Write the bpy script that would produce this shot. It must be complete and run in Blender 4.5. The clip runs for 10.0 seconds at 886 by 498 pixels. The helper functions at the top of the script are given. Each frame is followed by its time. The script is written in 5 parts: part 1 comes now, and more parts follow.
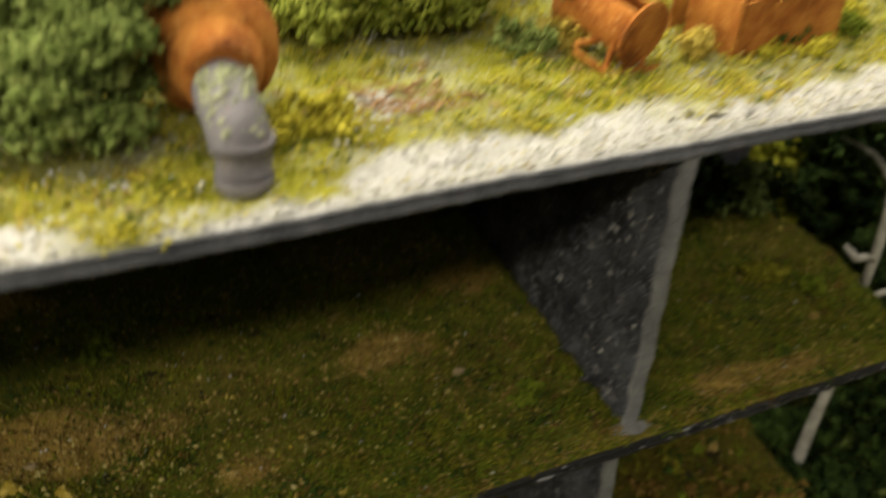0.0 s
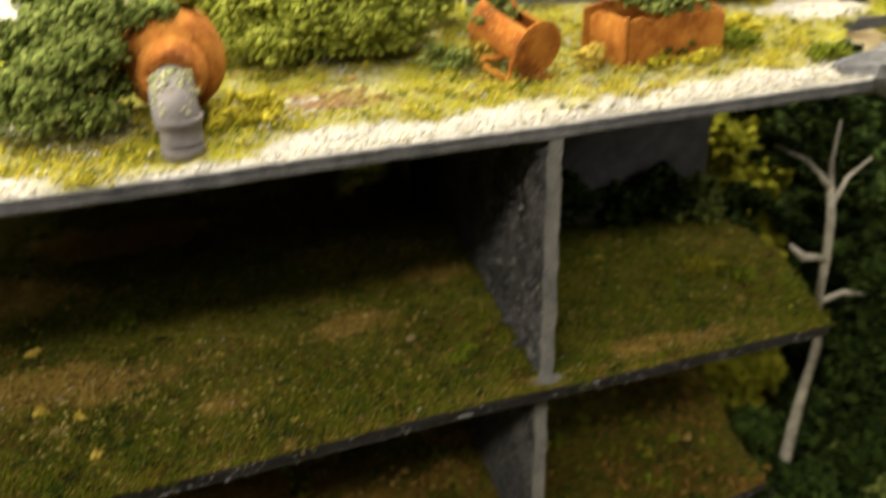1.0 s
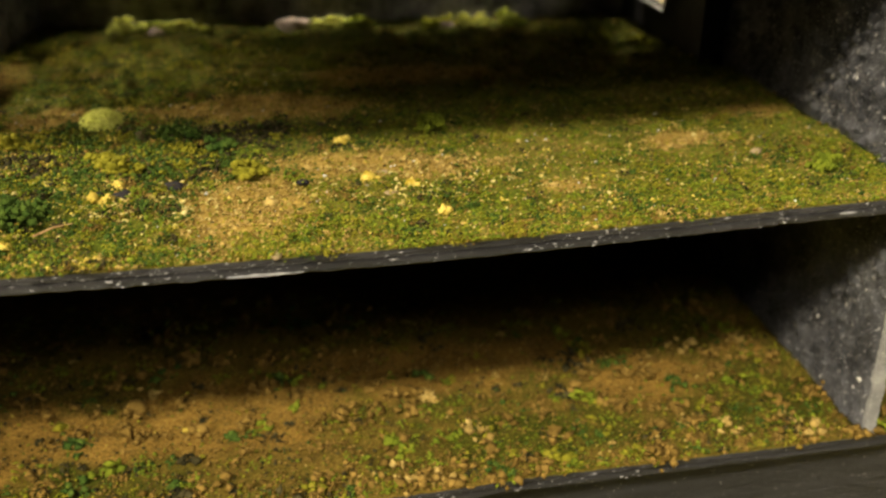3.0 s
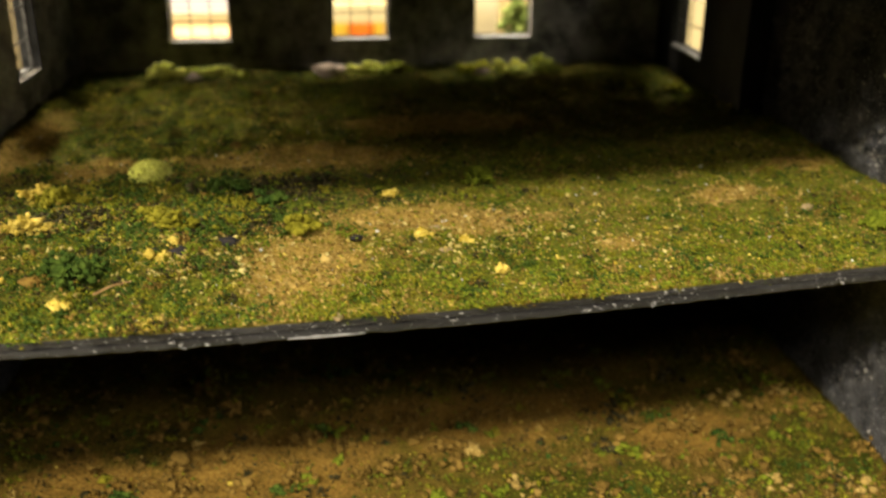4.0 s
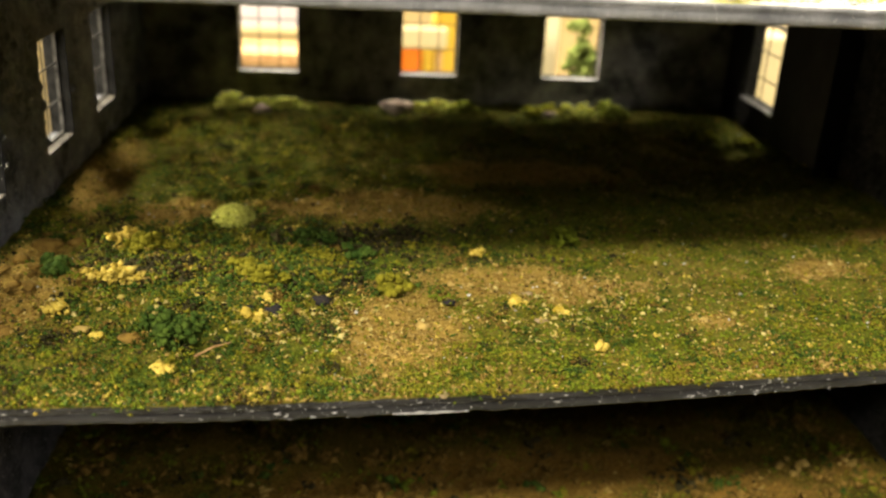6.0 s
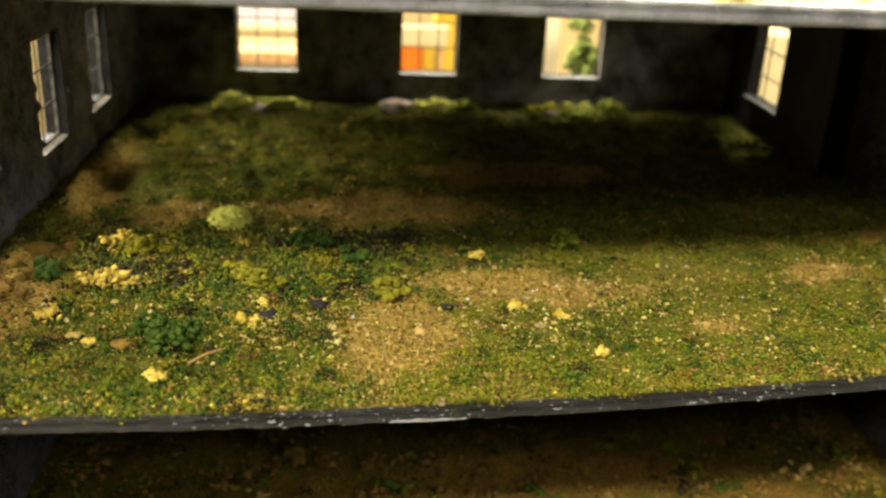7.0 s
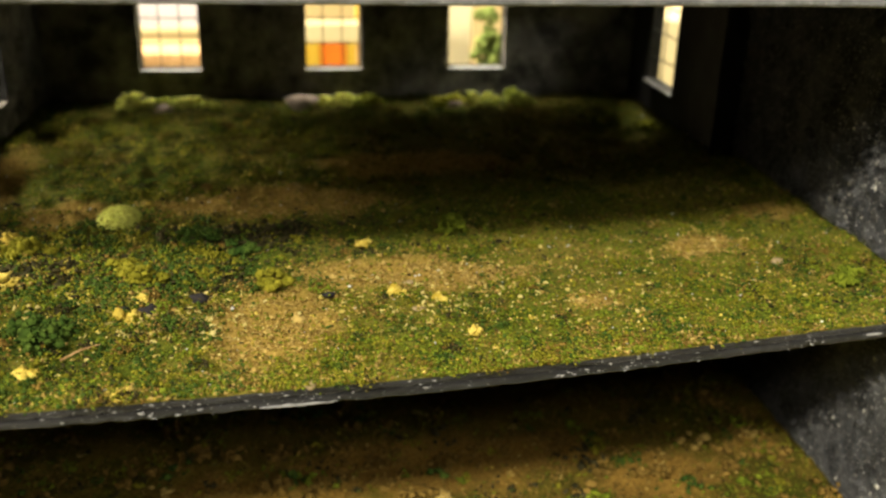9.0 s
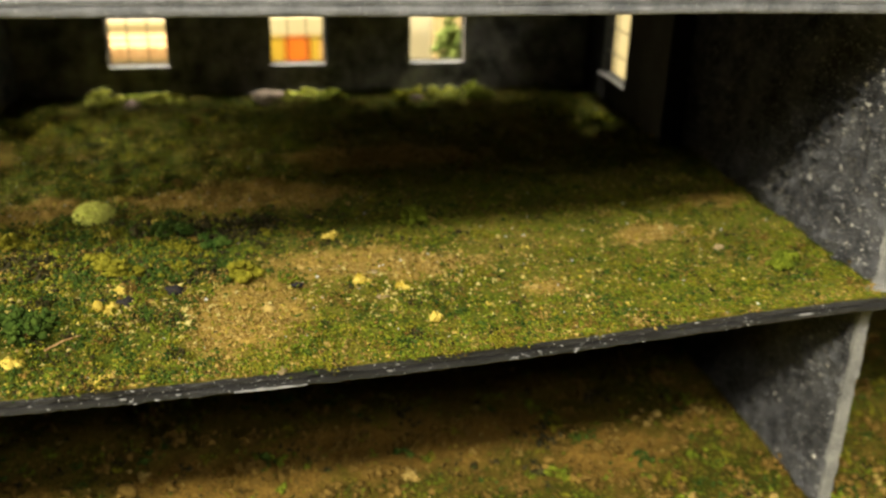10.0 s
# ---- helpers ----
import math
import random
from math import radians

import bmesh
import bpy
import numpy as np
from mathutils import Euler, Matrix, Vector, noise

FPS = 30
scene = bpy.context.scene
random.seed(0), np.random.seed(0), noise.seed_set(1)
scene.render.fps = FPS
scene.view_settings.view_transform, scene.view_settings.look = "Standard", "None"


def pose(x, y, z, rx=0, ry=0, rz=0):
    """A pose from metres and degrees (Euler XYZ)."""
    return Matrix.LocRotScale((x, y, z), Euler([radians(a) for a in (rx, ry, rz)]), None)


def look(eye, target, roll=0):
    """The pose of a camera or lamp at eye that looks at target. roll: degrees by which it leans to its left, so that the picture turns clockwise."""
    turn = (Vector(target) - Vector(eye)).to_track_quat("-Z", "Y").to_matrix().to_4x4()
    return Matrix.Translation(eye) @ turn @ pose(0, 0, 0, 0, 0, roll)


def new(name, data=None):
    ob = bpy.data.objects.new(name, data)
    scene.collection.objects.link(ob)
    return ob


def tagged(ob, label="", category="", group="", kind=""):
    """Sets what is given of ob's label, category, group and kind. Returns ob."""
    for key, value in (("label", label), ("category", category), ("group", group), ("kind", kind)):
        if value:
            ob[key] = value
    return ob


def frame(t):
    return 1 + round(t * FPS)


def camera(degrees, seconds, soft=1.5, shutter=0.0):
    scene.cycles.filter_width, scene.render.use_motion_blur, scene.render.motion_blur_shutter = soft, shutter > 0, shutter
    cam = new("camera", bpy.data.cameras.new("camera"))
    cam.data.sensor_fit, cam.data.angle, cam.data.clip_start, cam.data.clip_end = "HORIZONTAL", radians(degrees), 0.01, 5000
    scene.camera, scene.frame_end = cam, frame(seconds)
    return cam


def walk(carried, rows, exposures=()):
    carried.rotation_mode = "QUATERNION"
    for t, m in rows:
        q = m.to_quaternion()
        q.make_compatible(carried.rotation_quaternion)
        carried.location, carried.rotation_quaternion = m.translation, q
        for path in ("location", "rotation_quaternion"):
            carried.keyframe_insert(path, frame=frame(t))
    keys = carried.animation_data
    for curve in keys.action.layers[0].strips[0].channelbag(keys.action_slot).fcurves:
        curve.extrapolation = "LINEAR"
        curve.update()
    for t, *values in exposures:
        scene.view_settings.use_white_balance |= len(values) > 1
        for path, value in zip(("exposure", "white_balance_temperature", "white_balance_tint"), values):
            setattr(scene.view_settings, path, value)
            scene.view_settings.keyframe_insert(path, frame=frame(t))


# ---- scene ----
# The plan below is in centimetres of a small-scale model building; S turns it into metres.
S = 0.01
cam = camera(49.0, 10.0, soft=2.3, shutter=0.5)
PATH = [
    (0, (-0.756, -1.342, 11.016), (-0.099, 0.206, 9.934), 4.4),
    (0.2, (-0.239, -2.822, 12.396), (0.355, -1.21, 11.372), 3.7),
    (0.3, (-0.035, -3.395, 13.293), (0.494, -1.754, 12.279), 4.6),
    (0.4, (0.069, -4.113, 13.798), (0.547, -2.45, 12.797), 4.4),
    (0.5, (-0.341, -5.074, 12.87), (0.15, -3.363, 11.958), 4.3),
    (0.6, (-0.29, -5.628, 12.214), (0.172, -3.891, 11.338), 3.4),
    (0.8, (1.035, -6.121, 11.952), (1.524, -4.423, 11.015), 2.8),
    (0.9, (1.667, -6.162, 11.553), (2.083, -4.433, 10.639), -1.1),
    (1, (1.466, -6.266, 11.111), (1.88, -4.543, 10.184), -1.2),
    (1.2, (0.675, -6.203, 9.902), (1.053, -4.459, 9.001), -0.8),
    (1.5, (-0.069, -6.328, 8.968), (0.264, -4.581, 8.053), 0.8),
    (2, (-0.554, -6.496, 8.156), (-0.144, -4.735, 7.3), 2.3),
    (2.5, (-2.664, -6.331, 6.771), (-2.348, -4.52, 5.985), 0.7),
    (2.7, (-3.109, -6.176, 6.283), (-2.823, -4.373, 5.464), 1.3),
    (3, (-3.334, -5.736, 5.86), (-3.087, -3.932, 5.032), 0.3),
    (3.2, (-3.435, -5.846, 5.723), (-3.185, -4.024, 4.937), -0.1),
    (4.3, (-4.318, -5.236, 6.666), (-4.09, -3.405, 5.894), 0.6),
    (4.5, (-4.476, -5.151, 6.864), (-4.25, -3.326, 6.077), 0.7),
    (5, (-5.102, -4.887, 6.799), (-4.879, -3.055, 6.028), 2.2),
    (5.5, (-5.475, -4.852, 7.117), (-5.259, -3.016, 6.353), 3.1),
    (7, (-5.371, -4.474, 7.157), (-5.163, -2.641, 6.386), 2.9),
    (7.5, (-5.011, -4.594, 7.042), (-4.792, -2.765, 6.263), 2.6),
    (8, (-4.349, -4.716, 6.832), (-4.109, -2.896, 6.039), 1.9),
    (8.5, (-3.971, -5.093, 6.948), (-3.685, -3.263, 6.195), 1.3),
    (9, (-4.078, -4.983, 7.156), (-3.784, -3.162, 6.382), 1.5),
    (9.5, (-3.756, -5.041, 7.086), (-3.46, -3.216, 6.323), 1.1),
    (10, (-4.129, -5.884, 7.639), (-3.77, -4.086, 6.84), 1.6),
]
cam.data.dof.use_dof, cam.data.dof.focus_distance, cam.data.dof.aperture_fstop = True, 0.155, 20.0
walk(cam, [(t, look(Vector(eye) * S, Vector(target) * S, roll)) for t, eye, target, roll in PATH],
     exposures=[(0.0, -2.15, 6250, 10), (0.3, -1.87, 6350, 10), (0.5, -1.65, 6500, 11), (1.0, -1.7, 6530, 12), (1.5, -0.8, 7000, 15), (2.0, 0.06, 6800, 14),
                (2.6, 0.06, 6850, 12), (4.3, -0.05, 6720, 11), (7.0, -0.06, 6580, 10), (10.0, -0.08, 6470, 7)])

# ---- world and lamps ----
world = bpy.data.worlds.new("room_air")
scene.world = world
world.use_nodes = True
world.node_tree.nodes["Background"].inputs[0].default_value = (1.0, 0.92, 0.74, 1)
world.node_tree.nodes["Background"].inputs[1].default_value = 0.010


def area_lamp(eye, target, length, width, power, colour):
    lamp = bpy.data.lights.new("area_light", "AREA")
    lamp.shape, lamp.size, lamp.size_y = "RECTANGLE", length * S, width * S
    lamp.energy, lamp.color = power, colour
    ob = new("area_light", lamp)
    ob.matrix_world = look(Vector(eye) * S, Vector(target) * S)
    return ob


# Long ceiling tube in front of the building.
area_lamp((-72, -82, 95), (-72, 8, 5), 150, 11, 52, (1.0, 0.90, 0.69))
# Weak fill added to lift the floors further back; no such tube is known.
area_lamp((-34, -100, 80), (-20, 12, -2), 120, 14, 4.2, (1.0, 0.90, 0.69))
# Ceiling tubes overhead and behind, then the light from the left.
area_lamp((0, 24, 125), (0, 18, 0), 130, 12, 72, (1.0, 0.90, 0.69))
area_lamp((-8, 64, 80), (-4, 20, 0), 130, 12, 53, (1.0, 0.90, 0.69))
area_lamp((-95, 20, 42), (-9, 15, 1), 90, 24, 50, (1.0, 0.89, 0.68))
# Added panel in place of the room light that reaches the bay.
area_lamp((120, -42, 56), (10, 13, 3), 60, 40, 10, (1.0, 0.92, 0.80))


# ---- materials ----
def nodes_of(name):
    m = bpy.data.materials.new(name)
    m.use_nodes = True
    return m, m.node_tree.nodes, m.node_tree.links, m.node_tree.nodes["Principled BSDF"]


def ramp_of(n, stops):
    r = n.new("ShaderNodeValToRGB")
    while len(r.color_ramp.elements) < len(stops):
        r.color_ramp.elements.new(0.5)
    for e, (p, c) in zip(r.color_ramp.elements, stops):
        e.position, e.color = p, (*c, 1)
    return r


def noise_of(n, l, scale, detail=6.0, rough=0.6, vec=None):
    t = n.new("ShaderNodeTexNoise")
    t.inputs["Scale"].default_value, t.inputs["Detail"].default_value, t.inputs["Roughness"].default_value = scale, detail, rough
    if vec is None:
        vec = n.new("ShaderNodeTexCoord").outputs["Object"]
    l.new(vec, t.inputs["Vector"])
    return t


def bump_of(n, l, height, bsdf, strength, distance):
    b = n.new("ShaderNodeBump")
    b.inputs["Strength"].default_value, b.inputs["Distance"].default_value = strength, distance * S
    l.new(height, b.inputs["Height"])
    l.new(b.outputs["Normal"], bsdf.inputs["Normal"])


def mix_of(n, l, fac, a, b):
    m = n.new("ShaderNodeMix")
    m.data_type = "RGBA"
    for value, socket in ((fac, m.inputs[0]), (a, m.inputs[6]), (b, m.inputs[7])):
        if isinstance(value, (int, float)):
            socket.default_value = value
        elif isinstance(value, tuple):
            socket.default_value = (*value, 1)
        else:
            l.new(value, socket)
    return m.outputs[2]


def concrete(name, dark, light, fleck, fleck_at=0.68, scale=1.0, relief=0.03, gloss=0.8, stretch=1.0):
    """Painted plaster: cloudy tone, fine grain, pale chips and small relief."""
    m, n, l, p = nodes_of(name)
    way = n.new("ShaderNodeMapping")
    way.inputs["Scale"].default_value = (stretch, 1, 1)
    l.new(n.new("ShaderNodeTexCoord").outputs["Object"], way.inputs["Vector"])
    cloud = noise_of(n, l, (120 if stretch == 1.0 else 420) * scale, 6, 0.7, way.outputs[0])
    tone = ramp_of(n, [(0.38, dark), (0.66, light)])
    l.new(cloud.outputs[0], tone.inputs[0])
    grain = noise_of(n, l, 1500 * scale, 4, 0.7)
    spot = ramp_of(n, [(fleck_at, (0, 0, 0)), (fleck_at + 0.05, (1, 1, 1))])
    l.new(grain.outputs[0], spot.inputs[0])
    l.new(mix_of(n, l, spot.outputs[0], tone.outputs[0], fleck), p.inputs["Base Color"])
    p.inputs["Roughness"].default_value = gloss
    rough = noise_of(n, l, 520 * scale, 8, 0.8, way.outputs[0])
    bump_of(n, l, rough.outputs[0], p, 1.0, relief)
    return m


def soil(name, brown, moss, pale):
    """Ground cover: earth and fine moss, told apart by the mesh's earth attribute and broken up by noise."""
    m, n, l, p = nodes_of(name)
    a = n.new("ShaderNodeAttribute")
    a.attribute_name = "earth"
    small, fine = noise_of(n, l, 260, 6, 0.7), noise_of(n, l, 1500, 3, 0.7)
    add = n.new("ShaderNodeMath")
    add.operation = "MULTIPLY_ADD"
    l.new(small.outputs[0], add.inputs[0])
    add.inputs[1].default_value = 1.3
    add.inputs[2].default_value = -0.65
    both = n.new("ShaderNodeMath")
    both.operation, both.use_clamp = "ADD", True
    l.new(add.outputs[0], both.inputs[0])
    l.new(a.outputs["Fac"], both.inputs[1])
    earth = ramp_of(n, [(0.35, brown), (0.65, pale)])
    l.new(fine.outputs[0], earth.inputs[0])
    green = ramp_of(n, [(0.3, tuple(0.45 * c for c in moss)), (0.7, moss)])
    l.new(fine.outputs[0], green.inputs[0])
    l.new(mix_of(n, l, both.outputs[0], green.outputs[0], earth.outputs[0]), p.inputs["Base Color"])
    p.inputs["Roughness"].default_value = 0.95
    p.inputs["Specular IOR Level"].default_value = 0.12
    bump_of(n, l, fine.outputs[0], p, 1.0, 0.04)
    return m


def crumb(name, a, b, scale=700):
    """Foam crumbs, leaves and stones: every piece has its own tone between a and b, with fine grain."""
    m, n, l, p = nodes_of(name)
    g = n.new("ShaderNodeNewGeometry")
    tone = ramp_of(n, [(0.0, a), (1.0, b)])
    l.new(g.outputs["Random Per Island"], tone.inputs[0])
    fine = noise_of(n, l, scale, 3, 0.7)
    shade = ramp_of(n, [(0.3, (0.6, 0.6, 0.6)), (0.7, (1.1, 1.1, 1.06))])
    l.new(fine.outputs[0], shade.inputs[0])
    mul = n.new("ShaderNodeMix")
    mul.data_type, mul.blend_type = "RGBA", "MULTIPLY"
    mul.inputs[0].default_value = 1.0
    l.new(tone.outputs[0], mul.inputs[6])
    l.new(shade.outputs[0], mul.inputs[7])
    l.new(mul.outputs[2], p.inputs["Base Color"])
    p.inputs["Roughness"].default_value = 0.95
    p.inputs["Specular IOR Level"].default_value = 0.12
    bump_of(n, l, fine.outputs[0], p, 0.8, 0.03)
    return m


def rusty(name):
    m, n, l, p = nodes_of(name)
    big, small = noise_of(n, l, 130, 6, 0.65), noise_of(n, l, 900, 4, 0.7)
    tone = ramp_of(n, [(0.28, (0.10, 0.030, 0.010)), (0.48, (0.36, 0.125, 0.022)), (0.7, (0.60, 0.27, 0.055))])
    l.new(big.outputs[0], tone.inputs[0])
    spot = ramp_of(n, [(0.55, (0, 0, 0)), (0.72, (1, 1, 1))])
    l.new(small.outputs[0], spot.inputs[0])
    l.new(mix_of(n, l, spot.outputs[0], tone.outputs[0], (0.56, 0.27, 0.075)), p.inputs["Base Color"])
    p.inputs["Roughness"].default_value = 0.9
    p.inputs["Specular IOR Level"].default_value = 0.15
    bump_of(n, l, small.outputs[0], p, 1.0, 0.05)
    return m


def plain(name, a, b, scale=120, rough=0.6, relief=0.01):
    m, n, l, p = nodes_of(name)
    t = noise_of(n, l, scale, 5, 0.6)
    r = ramp_of(n, [(0.3, a), (0.7, b)])
    l.new(t.outputs[0], r.inputs[0])
    l.new(r.outputs[0], p.inputs["Base Color"])
    p.inputs["Roughness"].default_value = rough
    p.inputs["Specular IOR Level"].default_value = 0.12
    bump_of(n, l, t.outputs[0], p, 0.4, relief)
    return m


WALL = concrete("grey_plaster", (0.042, 0.044, 0.052), (0.215, 0.22, 0.245), (0.62, 0.62, 0.64), 0.59, 1.0, 0.3, 0.4)
INNER = concrete("near_black_plaster", (0.006, 0.0064, 0.007), (0.085, 0.084, 0.084), (0.28, 0.28, 0.28), 0.64, 0.9, 0.2, 0.45)
# Plaster with the darkness of the unlit rear corner put into its colour.
SHADEWALL = concrete("shade_black_plaster", (0.003, 0.003, 0.0032), (0.022, 0.022, 0.022), (0.1, 0.1, 0.1), 0.7, 0.9, 0.1, 0.8)
WESTWALL = concrete("dark_blue_grey_plaster", (0.04, 0.044, 0.058), (0.34, 0.365, 0.44), (0.6, 0.62, 0.66), 0.62, 0.9, 0.25, 0.45)
REARWALL = concrete("mottled_dark_plaster", (0.05, 0.049, 0.049), (0.46, 0.445, 0.43), (0.5, 0.49, 0.47), 0.68, 0.8, 0.15, 0.7)
EDGE = concrete("pale_edge", (0.21, 0.212, 0.217), (0.38, 0.378, 0.375), (0.55, 0.55, 0.55), 0.6, 1.6, 0.12)
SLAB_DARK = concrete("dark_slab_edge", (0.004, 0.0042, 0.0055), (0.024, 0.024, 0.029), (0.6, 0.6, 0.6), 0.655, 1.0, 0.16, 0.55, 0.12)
SLAB_PALE = concrete("grey_slab_edge", (0.115, 0.12, 0.136), (0.235, 0.24, 0.26), (0.42, 0.42, 0.43), 0.62, 1.4, 0.06)
CONCRETE = concrete("pale_concrete", (0.44, 0.45, 0.48), (0.6, 0.6, 0.62), (0.7, 0.7, 0.7), 0.68)
# Browner soil, also darkened to stand in for the dimmer light below.
SOIL_LOW_DIM = soil("dimmed_lower_floor_soil", (0.12, 0.066, 0.011), (0.052, 0.062, 0.004), (0.27, 0.165, 0.035))
SOIL = soil("floor_soil", (0.19, 0.122, 0.024), (0.088, 0.112, 0.010), (0.40, 0.275, 0.07))
ROOF_SOIL = soil("roof_soil", (0.45, 0.44, 0.41), (0.38, 0.37, 0.03), (0.56, 0.55, 0.535))
GREEN = crumb("green_turf", (0.10, 0.135, 0.010), (0.18, 0.215, 0.018))
DARKGREEN = crumb("dark_green_turf", (0.026, 0.058, 0.008), (0.075, 0.12, 0.018))
OLIVE = crumb("olive_turf", (0.14, 0.135, 0.009), (0.25, 0.23, 0.022))
YELLOW = crumb("yellow_turf", (0.42, 0.31, 0.04), (0.66, 0.52, 0.12))
YGREEN = crumb("yellow_green_turf", (0.36, 0.33, 0.018), (0.63, 0.55, 0.07))
BROWN = crumb("brown_crumbs", (0.12, 0.075, 0.015), (0.25, 0.158, 0.038))
TAN = crumb("tan_crumbs", (0.24, 0.155, 0.038), (0.46, 0.335, 0.11))
WHITE = crumb("pale_grit", (0.38, 0.37, 0.355), (0.62, 0.61, 0.595))
BLACK = crumb("dark_crumbs", (0.018, 0.017, 0.006), (0.065, 0.055, 0.022))
SLATE = crumb("dark_slate", (0.012, 0.011, 0.012), (0.03, 0.027, 0.03))
PINKSTONE = crumb("pinkish_stone", (0.30, 0.23, 0.20), (0.42, 0.34, 0.30), 260)
STONE = crumb("grey_stone", (0.17, 0.125, 0.065), (0.34, 0.26, 0.15))
FOLIAGE = crumb("dark_leaf", (0.085, 0.125, 0.024), (0.25, 0.30, 0.085), 500)
LIGHTLEAF = crumb("light_leaf", (0.22, 0.27, 0.03), (0.44, 0.48, 0.095), 500)
OLIVELEAF = crumb("yellow_olive_leaf", (0.15, 0.165, 0.01), (0.42, 0.42, 0.045), 500)
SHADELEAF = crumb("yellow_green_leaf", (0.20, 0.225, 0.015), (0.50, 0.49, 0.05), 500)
DEEPLEAF = crumb("deep_green_leaf", (0.008, 0.020, 0.004), (0.045, 0.075, 0.013), 500)
TUFT = crumb("pale_tuft", (0.50, 0.54, 0.11), (0.72, 0.73, 0.20))
MOSS = crumb("grey_green_moss", (0.30, 0.34, 0.17), (0.56, 0.58, 0.36))
RUST = rusty("rusted_iron")
PIPE = concrete("grey_pipe", (0.15, 0.142, 0.155), (0.26, 0.24, 0.255), (0.30, 0.17, 0.09), 0.62)
BARK = plain("pale_bark", (0.26, 0.245, 0.215), (0.58, 0.56, 0.50), 300, 0.9, 0.02)
TWIG = plain("dry_twig", (0.24, 0.13, 0.055), (0.44, 0.28, 0.14), 300, 0.9)
FRAME = plain("dark_window_paint", (0.03, 0.03, 0.03), (0.07, 0.07, 0.07), 300, 0.6)
# Near-black tones put the shade of the side openings into reveal and worn sill.
REVEALSHADE = plain("shade_black_reveal", (0.006, 0.006, 0.006), (0.03, 0.03, 0.031), 420, 0.8)
WORNSHADESILL = plain("worn_shaded_sill", (0.015, 0.015, 0.016), (0.24, 0.225, 0.20), 200, 0.8)
PALEFRAME = plain("worn_grey_frame", (0.02, 0.02, 0.02), (0.15, 0.148, 0.145), 520, 0.7)
SILL = plain("grey_sill", (0.20, 0.20, 0.21), (0.36, 0.36, 0.37), 300, 0.7)
CREAM = plain("cream_wall_paint", (0.54, 0.465, 0.30), (0.60, 0.52, 0.36), 6, 0.8)
PANEL = plain("ochre_cream_paint", (0.20, 0.155, 0.075), (0.26, 0.205, 0.11), 14, 0.7)
BOARD = plain("cream_board_paint", (0.33, 0.275, 0.16), (0.40, 0.34, 0.21), 14, 0.7)
ORANGE = plain("orange_paint", (0.34, 0.075, 0.006), (0.44, 0.12, 0.012), 60, 0.5)
YELLOWPAINT = plain("yellow_paint", (0.30, 0.19, 0.02), (0.36, 0.24, 0.03), 60, 0.5)
WHITEPAINT = plain("white_paint", (0.27, 0.255, 0.29), (0.33, 0.31, 0.35), 30, 0.5)
BLACKPAINT = plain("black_paint", (0.02, 0.02, 0.022), (0.04, 0.04, 0.042), 60, 0.5)


# ---- builders ----
def finish(name, me, mats, parent=None, label="", smooth=False):
    for m in mats if isinstance(mats, (list, tuple)) else [mats]:
        me.materials.append(m)
    if smooth:
        me.polygons.foreach_set("use_smooth", [True] * len(me.polygons))
    ob = new(name, me)
    if parent is not None:
        ob.parent = parent
    if label:
        tagged(ob, label)
    return ob


def part(name, bm, mats, parent=None, label="", smooth=False):
    """One mesh object out of a bmesh drawn in centimetres."""
    bmesh.ops.scale(bm, vec=(S, S, S), verts=bm.verts)
    me = bpy.data.meshes.new(name)
    bm.to_mesh(me)
    bm.free()
    return finish(name, me, mats, parent, label, smooth)


def mesh_of(name, verts, faces, mats, parent=None, label="", index=None, smooth=False):
    """One mesh object out of arrays in centimetres; index: the material of each face."""
    me = bpy.data.meshes.new(name)
    verts, faces = np.asarray(verts, np.float32) * S, np.asarray(faces, np.int32)
    k = faces.shape[1]
    me.vertices.add(len(verts))
    me.vertices.foreach_set("co", verts.ravel())
    me.loops.add(faces.size)
    me.loops.foreach_set("vertex_index", faces.ravel())
    me.polygons.add(len(faces))
    me.polygons.foreach_set("loop_start", np.arange(0, faces.size, k, dtype=np.int32))
    if index is not None:
        me.polygons.foreach_set("material_index", np.asarray(index, np.int32))
    me.update(calc_edges=True)
    me.validate()
    return finish(name, me, mats, parent, label, smooth)


def empty(name, x, y, z, label, category, group=""):
    ob = new(name)
    ob.empty_display_size = 0.005
    ob.location = (x * S, y * S, z * S)
    return tagged(ob, label, category, group)


def under(ob, parent):
    """Hangs a part that was drawn in world coordinates under its thing."""
    ob.parent = parent
    ob.matrix_parent_inverse = Matrix.Translation(-Vector(parent.location))
    return ob


def box(bm, x0, x1, y0, y1, z0, z1, bevel=0.0):
    m = Matrix.Translation(((x0 + x1) / 2, (y0 + y1) / 2, (z0 + z1) / 2)) @ Matrix.Diagonal((x1 - x0, y1 - y0, z1 - z0, 1))
    made = bmesh.ops.create_cube(bm, size=1.0, matrix=m)["verts"]
    if bevel:
        edges = list({e for v in made for e in v.link_edges})
        bmesh.ops.bevel(bm, geom=edges, offset=bevel, segments=2, affect="EDGES", profile=0.6)
    return bm


